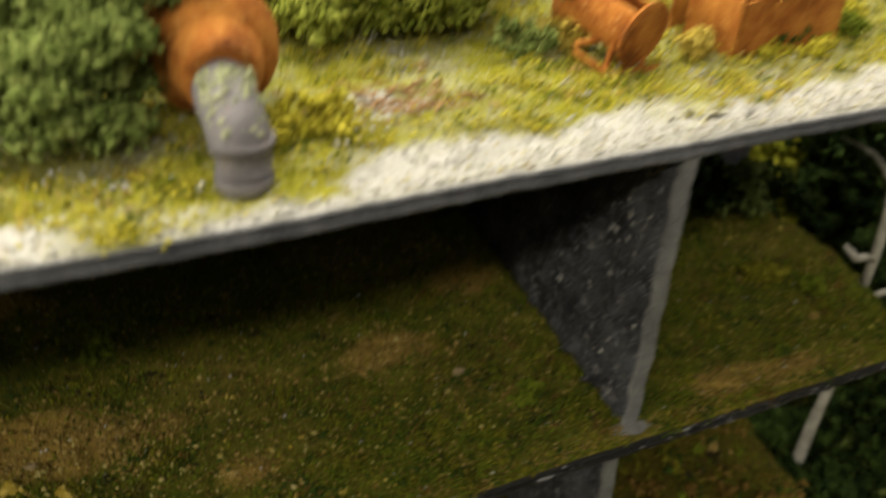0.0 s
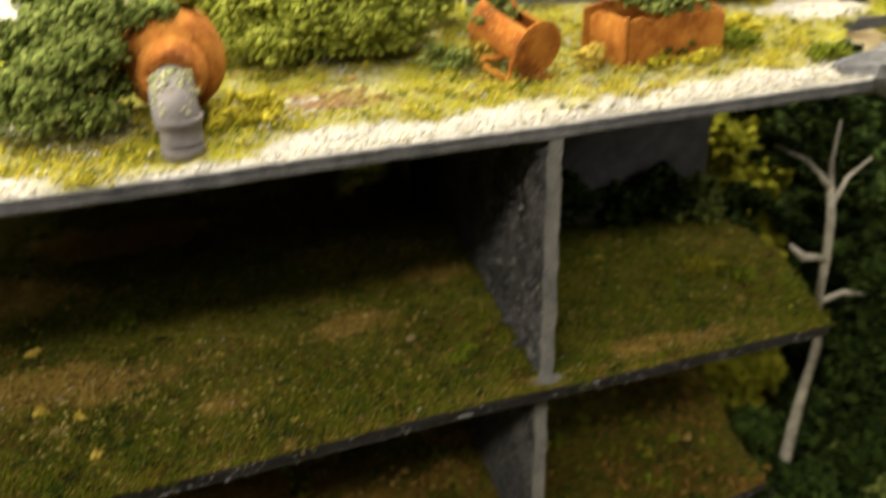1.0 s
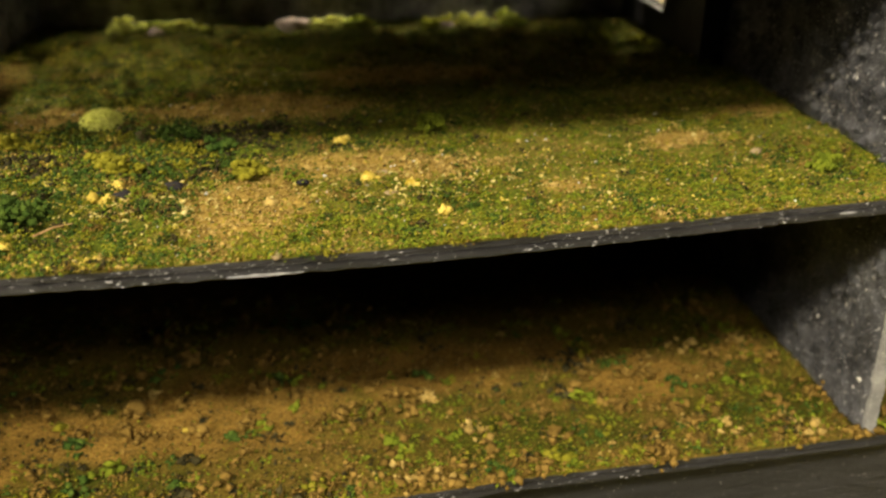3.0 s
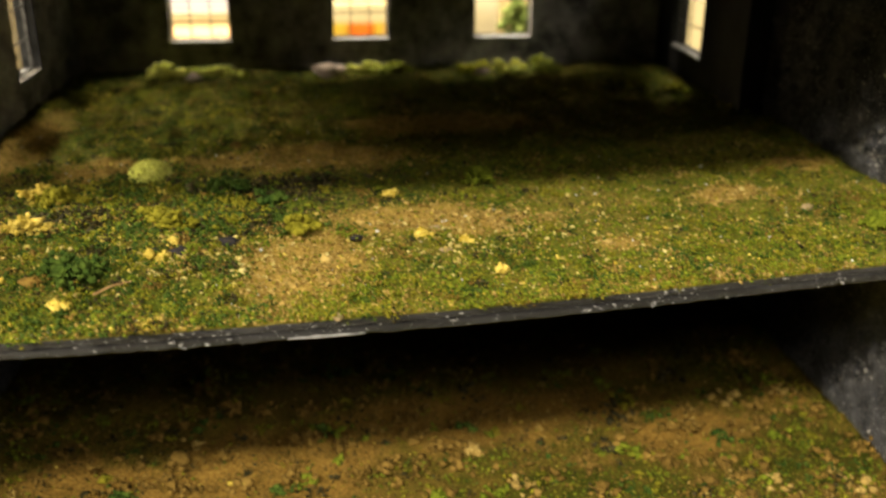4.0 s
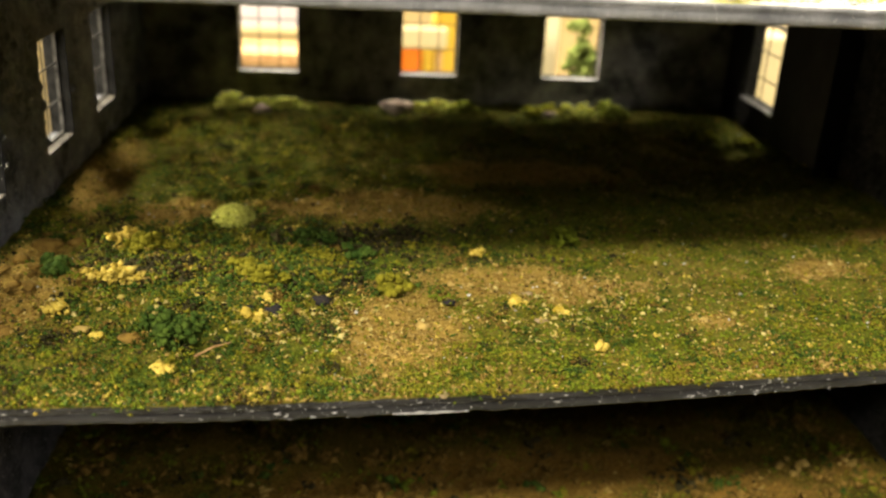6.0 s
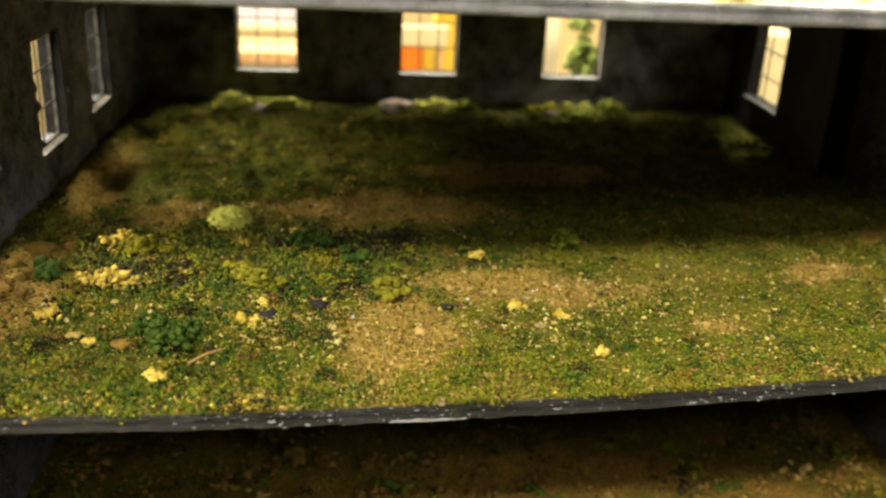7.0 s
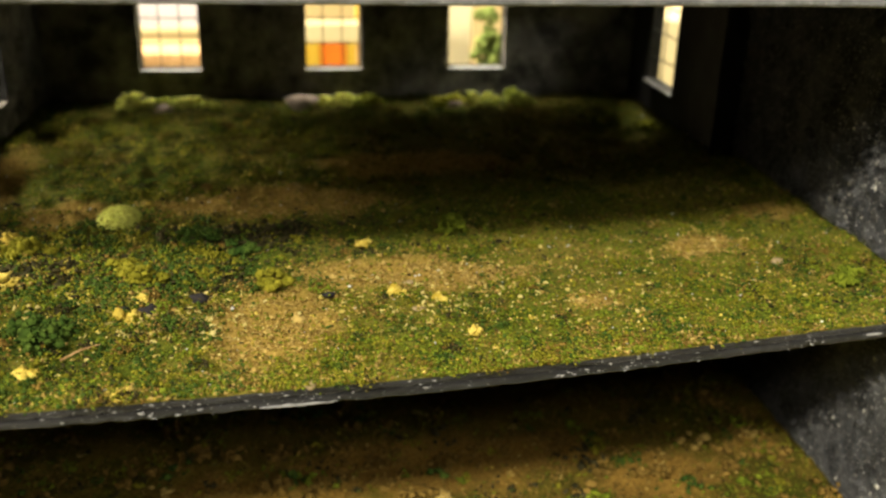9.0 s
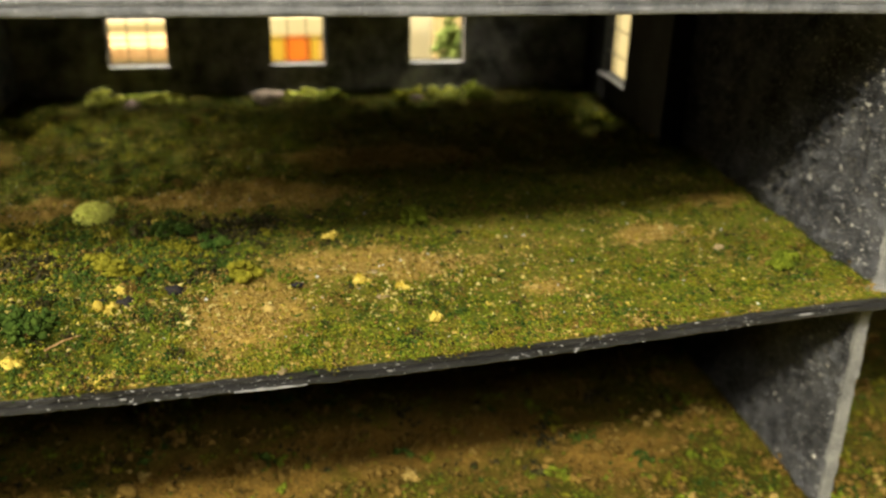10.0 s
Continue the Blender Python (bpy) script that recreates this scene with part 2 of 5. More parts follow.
def rod(bm, points, radii, sides=8):
    """A tube through points, with a radius at each."""
    rings, pts = [], [Vector(p) for p in points]
    for i, p in enumerate(pts):
        way = (pts[min(i + 1, len(pts) - 1)] - pts[max(i - 1, 0)]).normalized()
        q = way.to_track_quat("Z", "Y")
        rings.append([bm.verts.new(p + q @ Vector((radii[i] * math.cos(a), radii[i] * math.sin(a), 0)))
                      for a in (2 * math.pi * k / sides for k in range(sides))])
    for a, b in zip(rings, rings[1:]):
        for k in range(sides):
            bm.faces.new((a[k], a[(k + 1) % sides], b[(k + 1) % sides], b[k]))
    bm.faces.new(rings[0][::-1])
    bm.faces.new(rings[-1])
    return bm


def icosphere(level):
    bm = bmesh.new()
    bmesh.ops.create_icosphere(bm, subdivisions=level, radius=1.0)
    v = np.array([x.co[:] for x in bm.verts])
    f = np.array([[x.index for x in q.verts] for q in bm.faces])
    bm.free()
    return v, f


OCTA = (np.array([(1, 0, 0), (-1, 0, 0), (0, 1, 0), (0, -1, 0), (0, 0, 1), (0, 0, -1)], float),
        np.array([(0, 2, 4), (2, 1, 4), (1, 3, 4), (3, 0, 4), (2, 0, 5), (1, 2, 5), (3, 1, 5), (0, 3, 5)]))
ICO1, ICO2 = icosphere(1), icosphere(2)


def crumbs(rng, places, sizes, shape=OCTA, uneven=0.45, flat=0.75):
    """Vertices and faces of many uneven bits at the places."""
    v, f = shape
    n, k = len(places), len(v)
    q = rng.normal(size=(n, 4))
    q /= np.linalg.norm(q, axis=1, keepdims=True)
    w, x, y, z = q.T
    rot = np.stack([1 - 2 * (y * y + z * z), 2 * (x * y - w * z), 2 * (x * z + w * y), 2 * (x * y + w * z), 1 - 2 * (x * x + z * z),
                    2 * (y * z - w * x), 2 * (x * z - w * y), 2 * (y * z + w * x), 1 - 2 * (x * x + y * y)], 1).reshape(n, 3, 3)
    own = v[None] * (1 + uneven * rng.uniform(-1, 1, (n, k, 1))) * rng.uniform(0.45, 1.5, (n, 1, 3))
    pts = np.einsum("nij,nkj->nki", rot, own) * np.asarray(sizes)[:, None, None]
    pts[:, :, 2] *= flat
    pts += np.asarray(places)[:, None]
    faces = (f[None] + (np.arange(n) * k)[:, None, None]).reshape(-1, 3)
    return pts.reshape(-1, 3), faces


def fbm(x, y, scale, seed=0.0):
    return noise.fractal(Vector((x * scale + seed, y * scale - seed, seed * 0.7)), 1.0, 2.0, 4)


def mound(x, y, tall):
    """Height of the loose ground cover."""
    return tall * (fbm(x, y, 1.1, 1.7) + 0.7 * fbm(x, y, 3.2, 5.2))


def spot(x, y, cx, cy, rx, ry):
    """1 inside an uneven ellipse, fading to 0 outside."""
    d = math.hypot((x - cx) / rx, (y - cy) / ry) + 0.35 * fbm(x, y, 0.9, 3.1)
    return min(1.0, max(0.0, (1.25 - d) / 0.5))


def bent(points):
    xs, ys = zip(*points)
    return lambda x: float(np.interp(x, xs, ys))



# ---- the building: floors, roof, walls ----
FRONT = bent([(-12, 6.8), (-7.5, 6.86), (-6, 6.92), (-4.5, 7.02), (-3, 7.12), (-1.5, 7.24), (0, 7.4), (1.5, 7.58), (3, 7.78), (4.5, 7.98), (6, 8.13), (7.5, 8.25), (9, 8.37), (12, 8.66), (13.5, 8.8), (17, 9.1)])
FRONT_LOW = bent([(-12, 7.55), (-1.5, 8.16), (0, 8.32), (3, 8.5), (6, 8.69), (7.5, 8.8), (9, 8.98), (10.5, 9.23), (12, 9.6), (13.5, 9.95), (17, 10.8)])
FRONT_ROOF = bent([(-12, 6.85), (-3, 7.22), (-1.5, 7.3), (0, 7.46), (1.5, 7.66), (3, 7.9), (4.5, 8.16), (6, 8.4), (7.5, 8.63), (9, 8.8), (10.5, 8.92), (12, 9.06), (13.5, 9.16), (17, 9.4)])
RIGHT = bent([(8.3, 13.42), (8.8, 13.5), (9.7, 13.75), (11.75, 14.25), (13.7, 13.9), (14.75, 13.55), (17.5, 13.75)])
RIGHT_LOW = bent([(9, 13.3), (9.94, 13.46), (11.6, 13.55), (14.1, 14.15), (16.3, 14.5), (17.5, 14.5)])
RISE = bent([(-12, 5.35), (-3, 5.27), (0, 5.22), (3, 5.15), (7.3, 4.97), (13, 4.97), (17, 4.97)])
BACK, LEFT, PART_X, JOG_Y, REAR_X = 23.85, -11.9, 6.95, 17.4, 6.3
LOW, SLAB = -5.255, 0.29


def slab(name, front, back, left, right, z, mats, earth, nx, ny, lumps=0.11, label="", category="floor"):
    """A floor with an uneven top and a worn front; z(x) is its top. Faces: 0 ground cover, 1 bare edge and underside."""
    rows, top = [], []
    for j in range(ny + 1):
        v = (j / ny) ** 1.3
        row = []
        for i in range(nx + 1):
            u = i / nx
            y = front(left + u * 25) + v * (back(left + u * 25) - front(left + u * 25))
            x = left + u * (right(y) - left)
            y = front(x) + v * (back(x) - front(x))
            if j == 0:
                y += 0.03 * fbm(x, 0, 3.0, 7.0)
            lump = mound(x, y, lumps * min(1.0, (y - front(x)) / 0.5)) if 0 < j < ny else -0.03
            row.append((x, y, z(x) + lump))
        rows.append(row)
    verts = [p for r in rows for p in r]
    earths = [earth(p[0], p[1]) for p in verts]
    quads, index = [], []
    w = nx + 1
    for j in range(ny):
        for i in range(nx):
            a = j * w + i
            quads.append((a, a + 1, a + w + 1, a + w))
            index.append(0)
    ring = [i for i in range(w)] + [j * w + nx for j in range(1, ny + 1)] + [ny * w + i for i in range(nx - 1, -1, -1)] + [j * w for j in range(ny - 1, 0, -1)]
    base = len(verts)
    steps = ((0.04, -0.03), (0.1, -0.035), (0.14, 0.012), (0.18, -0.025), (0.25, -0.03), (SLAB, 0.0))
    for level, push in steps:
        for k in ring:
            x, y, _ = verts[k]
            y2 = y + (push if k < w else 0) + (0.022 * fbm(x, level, 5.0, 2.0) + 0.012 * fbm(x, level, 16.0, 2.0) if k < w else 0)
            verts.append((x, y2, z(x) - level + (0.015 * fbm(x, level, 6.0, 4.0) if level < SLAB else 0)))
            earths.append(0.0)
    n = len(ring)
    for lev in range(len(steps)):
        for k in range(n):
            k2 = (k + 1) % n
            up = (ring[k], ring[k2]) if lev == 0 else (base + (lev - 1) * n + k, base + (lev - 1) * n + k2)
            quads.append((up[1], up[0], base + lev * n + k, base + lev * n + k2))
            index.append(1)
    # underside, one strip from front to back
    low = base + (len(steps) - 1) * n
    for i in range(nx):
        back_a, back_b = (nx + ny + nx - i) % n, (nx + ny + nx - i - 1) % n
        quads.append((low + i + 1, low + i, low + back_a, low + back_b))
        index.append(1)
    ob = mesh_of(name, verts, quads, mats, index=index)
    at = ob.data.attributes.new("earth", "FLOAT", "POINT")
    at.data.foreach_set("value", np.array(earths, np.float32))
    return tagged(ob, label, category, kind="structure")


def earth_middle(x, y):
    e = 0.12 + 0.25 * fbm(x, y, 0.5, 9.0)
    for s in ((-4.45, 9.1, 1.05, 1.45), (-2.37, 10.77, 2.3, 0.7), (-4.6, 14.7, 2.4, 1.0), (3.8, 11.5, 0.9, 0.45), (5.95, 13.3, 0.7, 0.6),
              (0.9, 9.4, 0.5, 0.3), (-10.72, 10.69, 0.9, 2.2), (-8.64, 14.23, 0.9, 0.9), (-1.02, 17.19, 2.4, 1.0), (9.9, 9.05, 1.7, 0.35), (-10.61, 16.5, 0.7, 2.5)):
        e = max(e, spot(x, y, *s))
    if y < FRONT(x) + 0.4:
        e = max(e, 0.3)
    for s in ((-5.43, 12.32, 1.6, 0.8), (-8.11, 8.83, 1.0, 0.6)):
        e = min(e, 1 - spot(x, y, *s))
    return min(1.0, max(0.0, e))


def earth_low(x, y):
    e = 0.35 + 0.3 * fbm(x, y, 0.5, 4.0)
    for s in ((-5.36, 11.06, 2.6, 1.5), (-1.42, 12.34, 3.0, 1.2), (3.4, 11.3, 1.4, 0.9), (6.01, 12.14, 0.6, 0.8), (12.4, 10.0, 1.0, 0.35), (1.0, 12.6, 1.6, 0.9), (-8.78, 10.21, 2, 1.5)):
        e = max(e, spot(x, y, *s))
    for s in ((0.63, 9.52, 2.6, 0.9), (5.89, 10.4, 1.1, 1.7), (-7.81, 8.81, 1.6, 0.8)):
        e = min(e, 1 - 0.9 * spot(x, y, *s))
    # Less pale earth behind the bay's front strip: shadow painted into the ground.
    if x > 7 and y > FRONT_LOW(x) + 0.6:
        e = min(e, 0.25)
    return min(1.0, max(0.0, e))


def earth_roof(x, y):
    f = FRONT_ROOF(x)
    e = 0.1 + 0.25 * fbm(x, y, 0.6, 2.0)
    if x > 2.2:
        e = max(e, min(1.0, max(0.0, (f + 1.2 + 0.5 * fbm(x, y, 0.8, 6.0) - y) / 0.4)))
    else:
        e = max(e, min(1.0, max(0.0, (f + 0.45 + 0.9 * fbm(x, y, 0.9, 6.0) - y) / 0.4)))
    for s in ((-5.26, 19.77, 3.2, 3.5), (-4.14, 9.99, 2.2, 0.8), (3.18, 10.26, 0.7, 0.4), (15.64, 14.2, 1.6, 1.0), (-6.88, 9.37, 2.4, 1.4)):
        e = max(e, spot(x, y, *s))
    for s in ((1.87, 9.64, 1.0, 0.9), (0.17, 8.82, 1.0, 0.7)):
        e = min(e, 1 - spot(x, y, *s))
    return min(1.0, max(0.0, e))


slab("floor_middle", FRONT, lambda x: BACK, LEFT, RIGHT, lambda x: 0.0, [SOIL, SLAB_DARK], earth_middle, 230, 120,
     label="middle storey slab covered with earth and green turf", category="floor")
slab("floor_lower", FRONT_LOW, lambda x: BACK, LEFT, RIGHT_LOW, lambda x: LOW, [SOIL_LOW_DIM, SLAB_DARK], earth_low, 150, 70,
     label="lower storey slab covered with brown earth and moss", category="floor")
ROOF_RIGHT = bent([(8.5, 13.6), (9.5, 13.8), (10.0, 14.4), (10.9, 14.1), (12.0, 15.15), (12.8, 15.55), (13.1, 17.2), (14.3, 16.9), (17.4, 16.1), (24, 16.1)])
slab("roof", FRONT_ROOF, bent([(6.9, 24.35), (7.2, 17.7)]), LEFT - 0.5, ROOF_RIGHT, lambda x: RISE(x) + SLAB, [ROOF_SOIL, SLAB_PALE], earth_roof, 170, 90,
     label="grey flat roof slab overgrown with moss and pale grit", category="roof")


def wall(name, a, b, z0, z1, thick, mats, holes=(), label="", category="wall"):
    """An upright wall from a to b (plan points of its inner face), thick to the right of that way. holes: (u0, u1, z0, z1) along it."""
    a, b = Vector((*a, 0)), Vector((*b, 0))
    way = (b - a).normalized()
    out = Vector((way.y, -way.x, 0)) * thick
    us = sorted({0.0, (b - a).length, *(h[0] for h in holes), *(h[1] for h in holes)})
    zs = sorted({z0, z1, *(h[2] for h in holes), *(h[3] for h in holes)})
    solid = lambda i, k: 0 <= i < len(us) - 1 and 0 <= k < len(zs) - 1 and not any(
        h[0] - 1e-6 <= us[i] and us[i + 1] <= h[1] + 1e-6 and h[2] - 1e-6 <= zs[k] and zs[k + 1] <= h[3] + 1e-6 for h in holes)
    bm, made = bmesh.new(), {}

    def v(i, k, s):
        if (i, k, s) not in made:
            made[i, k, s] = bm.verts.new(a + way * us[i] + out * s + Vector((0, 0, zs[k])))
        return made[i, k, s]

    for i in range(len(us) - 1):
        for k in range(len(zs) - 1):
            if not solid(i, k):
                continue
            bm.faces.new((v(i, k, 0), v(i, k + 1, 0), v(i + 1, k + 1, 0), v(i + 1, k, 0)))
            bm.faces.new((v(i, k, 1), v(i + 1, k, 1), v(i + 1, k + 1, 1), v(i, k + 1, 1)))
            if not solid(i - 1, k):
                bm.faces.new((v(i, k, 0), v(i, k, 1), v(i, k + 1, 1), v(i, k + 1, 0)))
            if not solid(i + 1, k):
                bm.faces.new((v(i + 1, k, 0), v(i + 1, k + 1, 0), v(i + 1, k + 1, 1), v(i + 1, k, 1)))
            if not solid(i, k - 1):
                bm.faces.new((v(i, k, 0), v(i + 1, k, 0), v(i + 1, k, 1), v(i, k, 1)))
            if not solid(i, k + 1):
                bm.faces.new((v(i, k + 1, 0), v(i, k + 1, 1), v(i + 1, k + 1, 1), v(i + 1, k + 1, 0)))
    bmesh.ops.recalc_face_normals(bm, faces=bm.faces)
    return tagged(part(name, bm, mats), label, category, kind="structure")


WIN_LO, WIN_HI = 0.82, 3.75
SIDE_HI = 3.2


def window(name, a, b, u0, u1, thick, z0, z1, cols, rows, gone=(), label="dark metal window frame with thin glazing bars, unglazed", rim=None, ledge=0.05, deep=0.62, shade_lining=None):
    """A frame with glazing bars in a hole of the wall from a to b, with a pale sill. gone: bars that have broken out."""
    a, b = Vector((*a, 0)), Vector((*b, 0))
    way = (b - a).normalized()
    out = Vector((way.y, -way.x, 0))
    turn = Matrix((way, out, Vector((0, 0, 1)))).transposed().to_4x4()
    m = Matrix.Translation(a) @ turn
    thing = empty(name, *(a + way * (u0 + u1) / 2 + out * thick * 0.7 + Vector((0, 0, z0))), label, "window")
    thing["kind"] = "structure"

    def piece(title, boxes, mat, bevel=0.0):
        bm = bmesh.new()
        for q in boxes:
            box(bm, *q, bevel=bevel)
        bmesh.ops.transform(bm, matrix=m, verts=bm.verts)
        bmesh.ops.recalc_face_normals(bm, faces=bm.faces)
        return under(part(title, bm, mat), thing)

    d0, d1, w = thick * deep, thick * deep + (0.07 if thick > 0 else -0.07), 0.06
    piece("window_frame", [(u0, u0 + w, d0, d1, z0, z1), (u1 - w, u1, d0, d1, z0, z1),
                           (u0 + w, u1 - w, d0, d1, z0, z0 + w), (u0 + w, u1 - w, d0, d1, z1 - w, z1)], rim or FRAME)
    for i in range(1, cols):
        if ("c", i) not in gone:
            u = u0 + (u1 - u0) * i / cols
            piece("glazing_bar", [(u - 0.016, u + 0.016, min(d0, d1) + 0.02, max(d0, d1) - 0.02, z0 + w, z1 - w)], FRAME)
    for k in range(1, rows):
        if ("r", k) not in gone:
            z = z0 + (z1 - z0) * k / rows
            piece("glazing_bar", [(u0 + w, u1 - w, min(d0, d1) + 0.022, max(d0, d1) - 0.022, z - 0.016, z + 0.016)], FRAME)
    piece("window_sill", [(u0 - 0.04, u1 + 0.04, -ledge * (1 if thick > 0 else -1), d0, z0 - 0.06, z0 + 0.012)], WORNSHADESILL if shade_lining else SILL, 0.015)
    # Thin near-black boxes paint shade over the jambs.
    if shade_lining:
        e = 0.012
        piece("reveal", [(u0 - e, u0 + e, 0.02 * thick, 0.98 * thick, z0 + 0.014, z1 - e), (u1 - e, u1 + e, 0.02 * thick, 0.98 * thick, z0 + 0.014, z1 - e)], shade_lining)
    return thing


THICK, THIN = 0.4, 0.5
# back wall of the big room, seen from inside; walked from right to left so that the outside is behind it
BACK_A, BACK_B = (-11.6, BACK), (REAR_X + 0.5, BACK)
back_wins = [(BACK_A[0] * -1 + x0, BACK_A[0] * -1 + x1) for x0, x1 in ((-8.4, -6.66), (-3.7, -2.02), (0.56, 2.3))]


def flipped(a, b, spans):
    n = math.dist(a, b)
    return b, a, [(n - u1, n - u0) for u0, u1 in spans]


fa, fb, fs = flipped(BACK_A, BACK_B, back_wins)
wall("wall_north", fa, fb, -10.6, 6.2, THICK, REARWALL, [(u0, u1, WIN_LO, WIN_HI) for u0, u1 in fs], "mottled plaster back wall with three windows")
for k, (u0, u1) in enumerate(fs):
    window(f"window_{k + 1}", fa, fb, u0, u1, THICK, WIN_LO, WIN_HI, 3, 4, gone=(("c", 1), ("c", 2), ("r", 1), ("r", 2), ("r", 3)) if k == 2 else ())
# left wall, a little askew
LA, LB = (-11.87, 6.8), (-11.02, BACK)
left_wins = [(4.3, 6.1), (8.4, 10.2), (11.9, 13.7)]
wall_west = wall("wall_west", LA, LB, -10.6, 5.7, -THIN, WESTWALL, [(u0, u1, WIN_LO, SIDE_HI) for u0, u1 in left_wins], "dark plaster side wall with three windows")
for k, (u0, u1) in enumerate(left_wins):
    window(f"window_{k + 4}", LA, LB, u0, u1, -THIN, WIN_LO, SIDE_HI, 2, 3, rim=PALEFRAME, ledge=0.0, deep=0.4, shade_lining=REVEALSHADE)
# partition, its pale front edge, the jog and the rear side wall
wall_up = wall("wall_partition", (PART_X, FRONT(7) + 0.4), (PART_X, JOG_Y), 0.0, 4.99, 0.27, WALL, label="rough grey plaster partition wall between the bays")
wall_down = wall("wall_partition_lower", (PART_X, FRONT_LOW(7) + 0.1), (PART_X, JOG_Y), LOW, -SLAB, 0.27, WALL, label="rough grey plaster partition wall on the lower floor")
wall("wall_jog", (REAR_X, JOG_Y + 0.4), (PART_X + 0.27, JOG_Y + 0.4), -10.6, 5.0, 0.4, SHADEWALL, label="short dark plaster wall")
wall("wall_east", (REAR_X, JOG_Y + 0.4), (REAR_X, BACK), -10.6, 5.0, THICK, SHADEWALL, [(2.5, 4.6, 0.8, WIN_HI)], "dark plaster side wall with one window")
window("window_7", (REAR_X, JOG_Y + 0.4), (REAR_X, BACK), 2.5, 4.6, THICK, 0.8, WIN_HI, 2, 4, ledge=0.06, deep=0.12)
wall("wall_bay", (13.6, 15.2), (PART_X + 0.27, 15.2), 0.0, 4.98, -0.4, SLAB_PALE, label="grey plaster back wall of the open bay")


def edge_strip(y, z0, z1):
    bm = bmesh.new()
    steps = 60
    for k in range(steps + 1):
        z = z0 + (z1 - z0) * k / steps
        w = 0.03 * fbm(z, y, 1.6, 3.0) + 0.022 * fbm(z, y, 7.0, 3.0)
        for dx, dy in ((-0.01, 0.06), (0.015, -0.03), (0.25, -0.03), (0.275, 0.02)):
            bm.verts.new((PART_X + dx + w * (0.5 if dx < 0.1 else 1.2), y + dy + 0.01 * fbm(z, dx, 4, 1.0), z))
    bm.verts.ensure_lookup_table()
    for k in range(steps):
        for c in range(3):
            a = 4 * k + c
            bm.faces.new((bm.verts[a], bm.verts[a + 1], bm.verts[a + 5], bm.verts[a + 4]))
    bmesh.ops.recalc_face_normals(bm, faces=bm.faces)
    return bm


tagged(part("trim", edge_strip(FRONT(7) + 0.38, -0.02, 4.98), EDGE), "pale grey bare front edge of the partition", "wall edge", kind="structure")
tagged(part("trim", edge_strip(FRONT_LOW(7) + 0.08, LOW - 0.02, -SLAB + 0.01), EDGE), "pale grey bare front edge of the lower partition", "wall edge", kind="structure")
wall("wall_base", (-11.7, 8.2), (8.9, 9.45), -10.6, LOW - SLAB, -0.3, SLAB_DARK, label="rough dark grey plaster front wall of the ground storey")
# Two unseen walls, added so that the recess below the bay stays black.
wall("wall_base_side", (8.9, 9.45), (8.9, 15.1), -10.6, LOW - SLAB, -0.3, INNER, label="added dark side wall that keeps the ground recess black")
wall("wall_base_rear", (9.2, 15.1), (14.0, 15.1), -10.6, LOW - SLAB, -0.3, INNER, label="added dark rear wall that keeps the ground recess black")


def parapet(name, a, b, z0, z1, label):
    return wall(name, a, b, z0, z1, 0.4, SLAB_PALE, label=label, category="parapet")


parapet("parapet_east", (14.0, 15.85), (7.75, 16.85), 5.1, 6.0, "grey plaster parapet along the side of the roof")
parapet("parapet_north", (-0.4, 21.3), (-12.1, 21.15), 5.2, 6.62, "grey plaster parapet along the back of the roof")


bm = bmesh.new()
bmesh.ops.create_icosphere(bm, subdivisions=3, radius=1.0)
for v in bm.verts:
    k = 1 + 0.25 * fbm(v.co.x * 2, v.co.y * 2, 1.0, 4.0)
    v.co = (7.0 + 0.4 * k * v.co.x, FRONT(7) + 0.27 + 0.15 * k * v.co.y, 0.01 + 0.055 * k * v.co.z)
tagged(part("trim", bm, EDGE), "smeared pale mortar at the partition's foot", "mortar", kind="structure")


def chips(name, rng, count, x0, x1, front, z, label):
    """Bare plaster showing where the dark paint has chipped off a slab's front."""
    homes = rng.uniform(x0, x1, count // 8)
    xs = np.clip(rng.choice(homes, count) + rng.normal(0, 0.25, count), x0, x1)
    v, f = crumbs(rng, np.zeros((count, 3)), rng.uniform(0, 1, count) ** 2 * 0.022 + 0.006, OCTA, 0.5, 0.6)
    v[:, 0] *= 1.8
    v += np.repeat(np.stack([xs, [front(x) - 0.035 for x in xs], z - rng.uniform(0.03, 0.27, count)], 1), 6, 0)
    return tagged(mesh_of(name, v, f, SILL), label, "paint chips", kind="stuff")


chips("paint_chips", np.random.default_rng(7), 320, -11, 13, FRONT, 0.0, "pale paint chips along the middle slab's front edge")
chips("paint_chips", np.random.default_rng(8), 90, -8, 13, FRONT_LOW, LOW, "pale paint chips along the lower slab's front edge")
for k, (x0, x1, z) in enumerate(((-4.7, -3.61, -0.25), (5.12, 5.42, -0.18))):
    bm = bmesh.new()
    steps = 8
    for i in range(steps + 1):
        x = x0 + (x1 - x0) * i / steps
        w = 0.018 * math.sin(math.pi * (i + 0.4) / (steps + 0.8)) * (1 + 0.5 * fbm(x, k, 5.0, 1.0))
        for dz in (-w, w):
            bm.verts.new((x, FRONT(x) - 0.05, z + dz))
    bm.verts.ensure_lookup_table()
    for i in range(steps):
        bm.faces.new([bm.verts[2 * i + c] for c in (0, 2, 3, 1)])
    made = bmesh.ops.extrude_face_region(bm, geom=list(bm.faces))["geom"]
    bmesh.ops.translate(bm, vec=(0, 0.04, 0), verts=[g for g in made if isinstance(g, bmesh.types.BMVert)])
    bmesh.ops.recalc_face_normals(bm, faces=bm.faces)
    tagged(part("trim", bm, SILL), "pale scrape on the dark edge of the floor slab", "scrape", kind="structure")


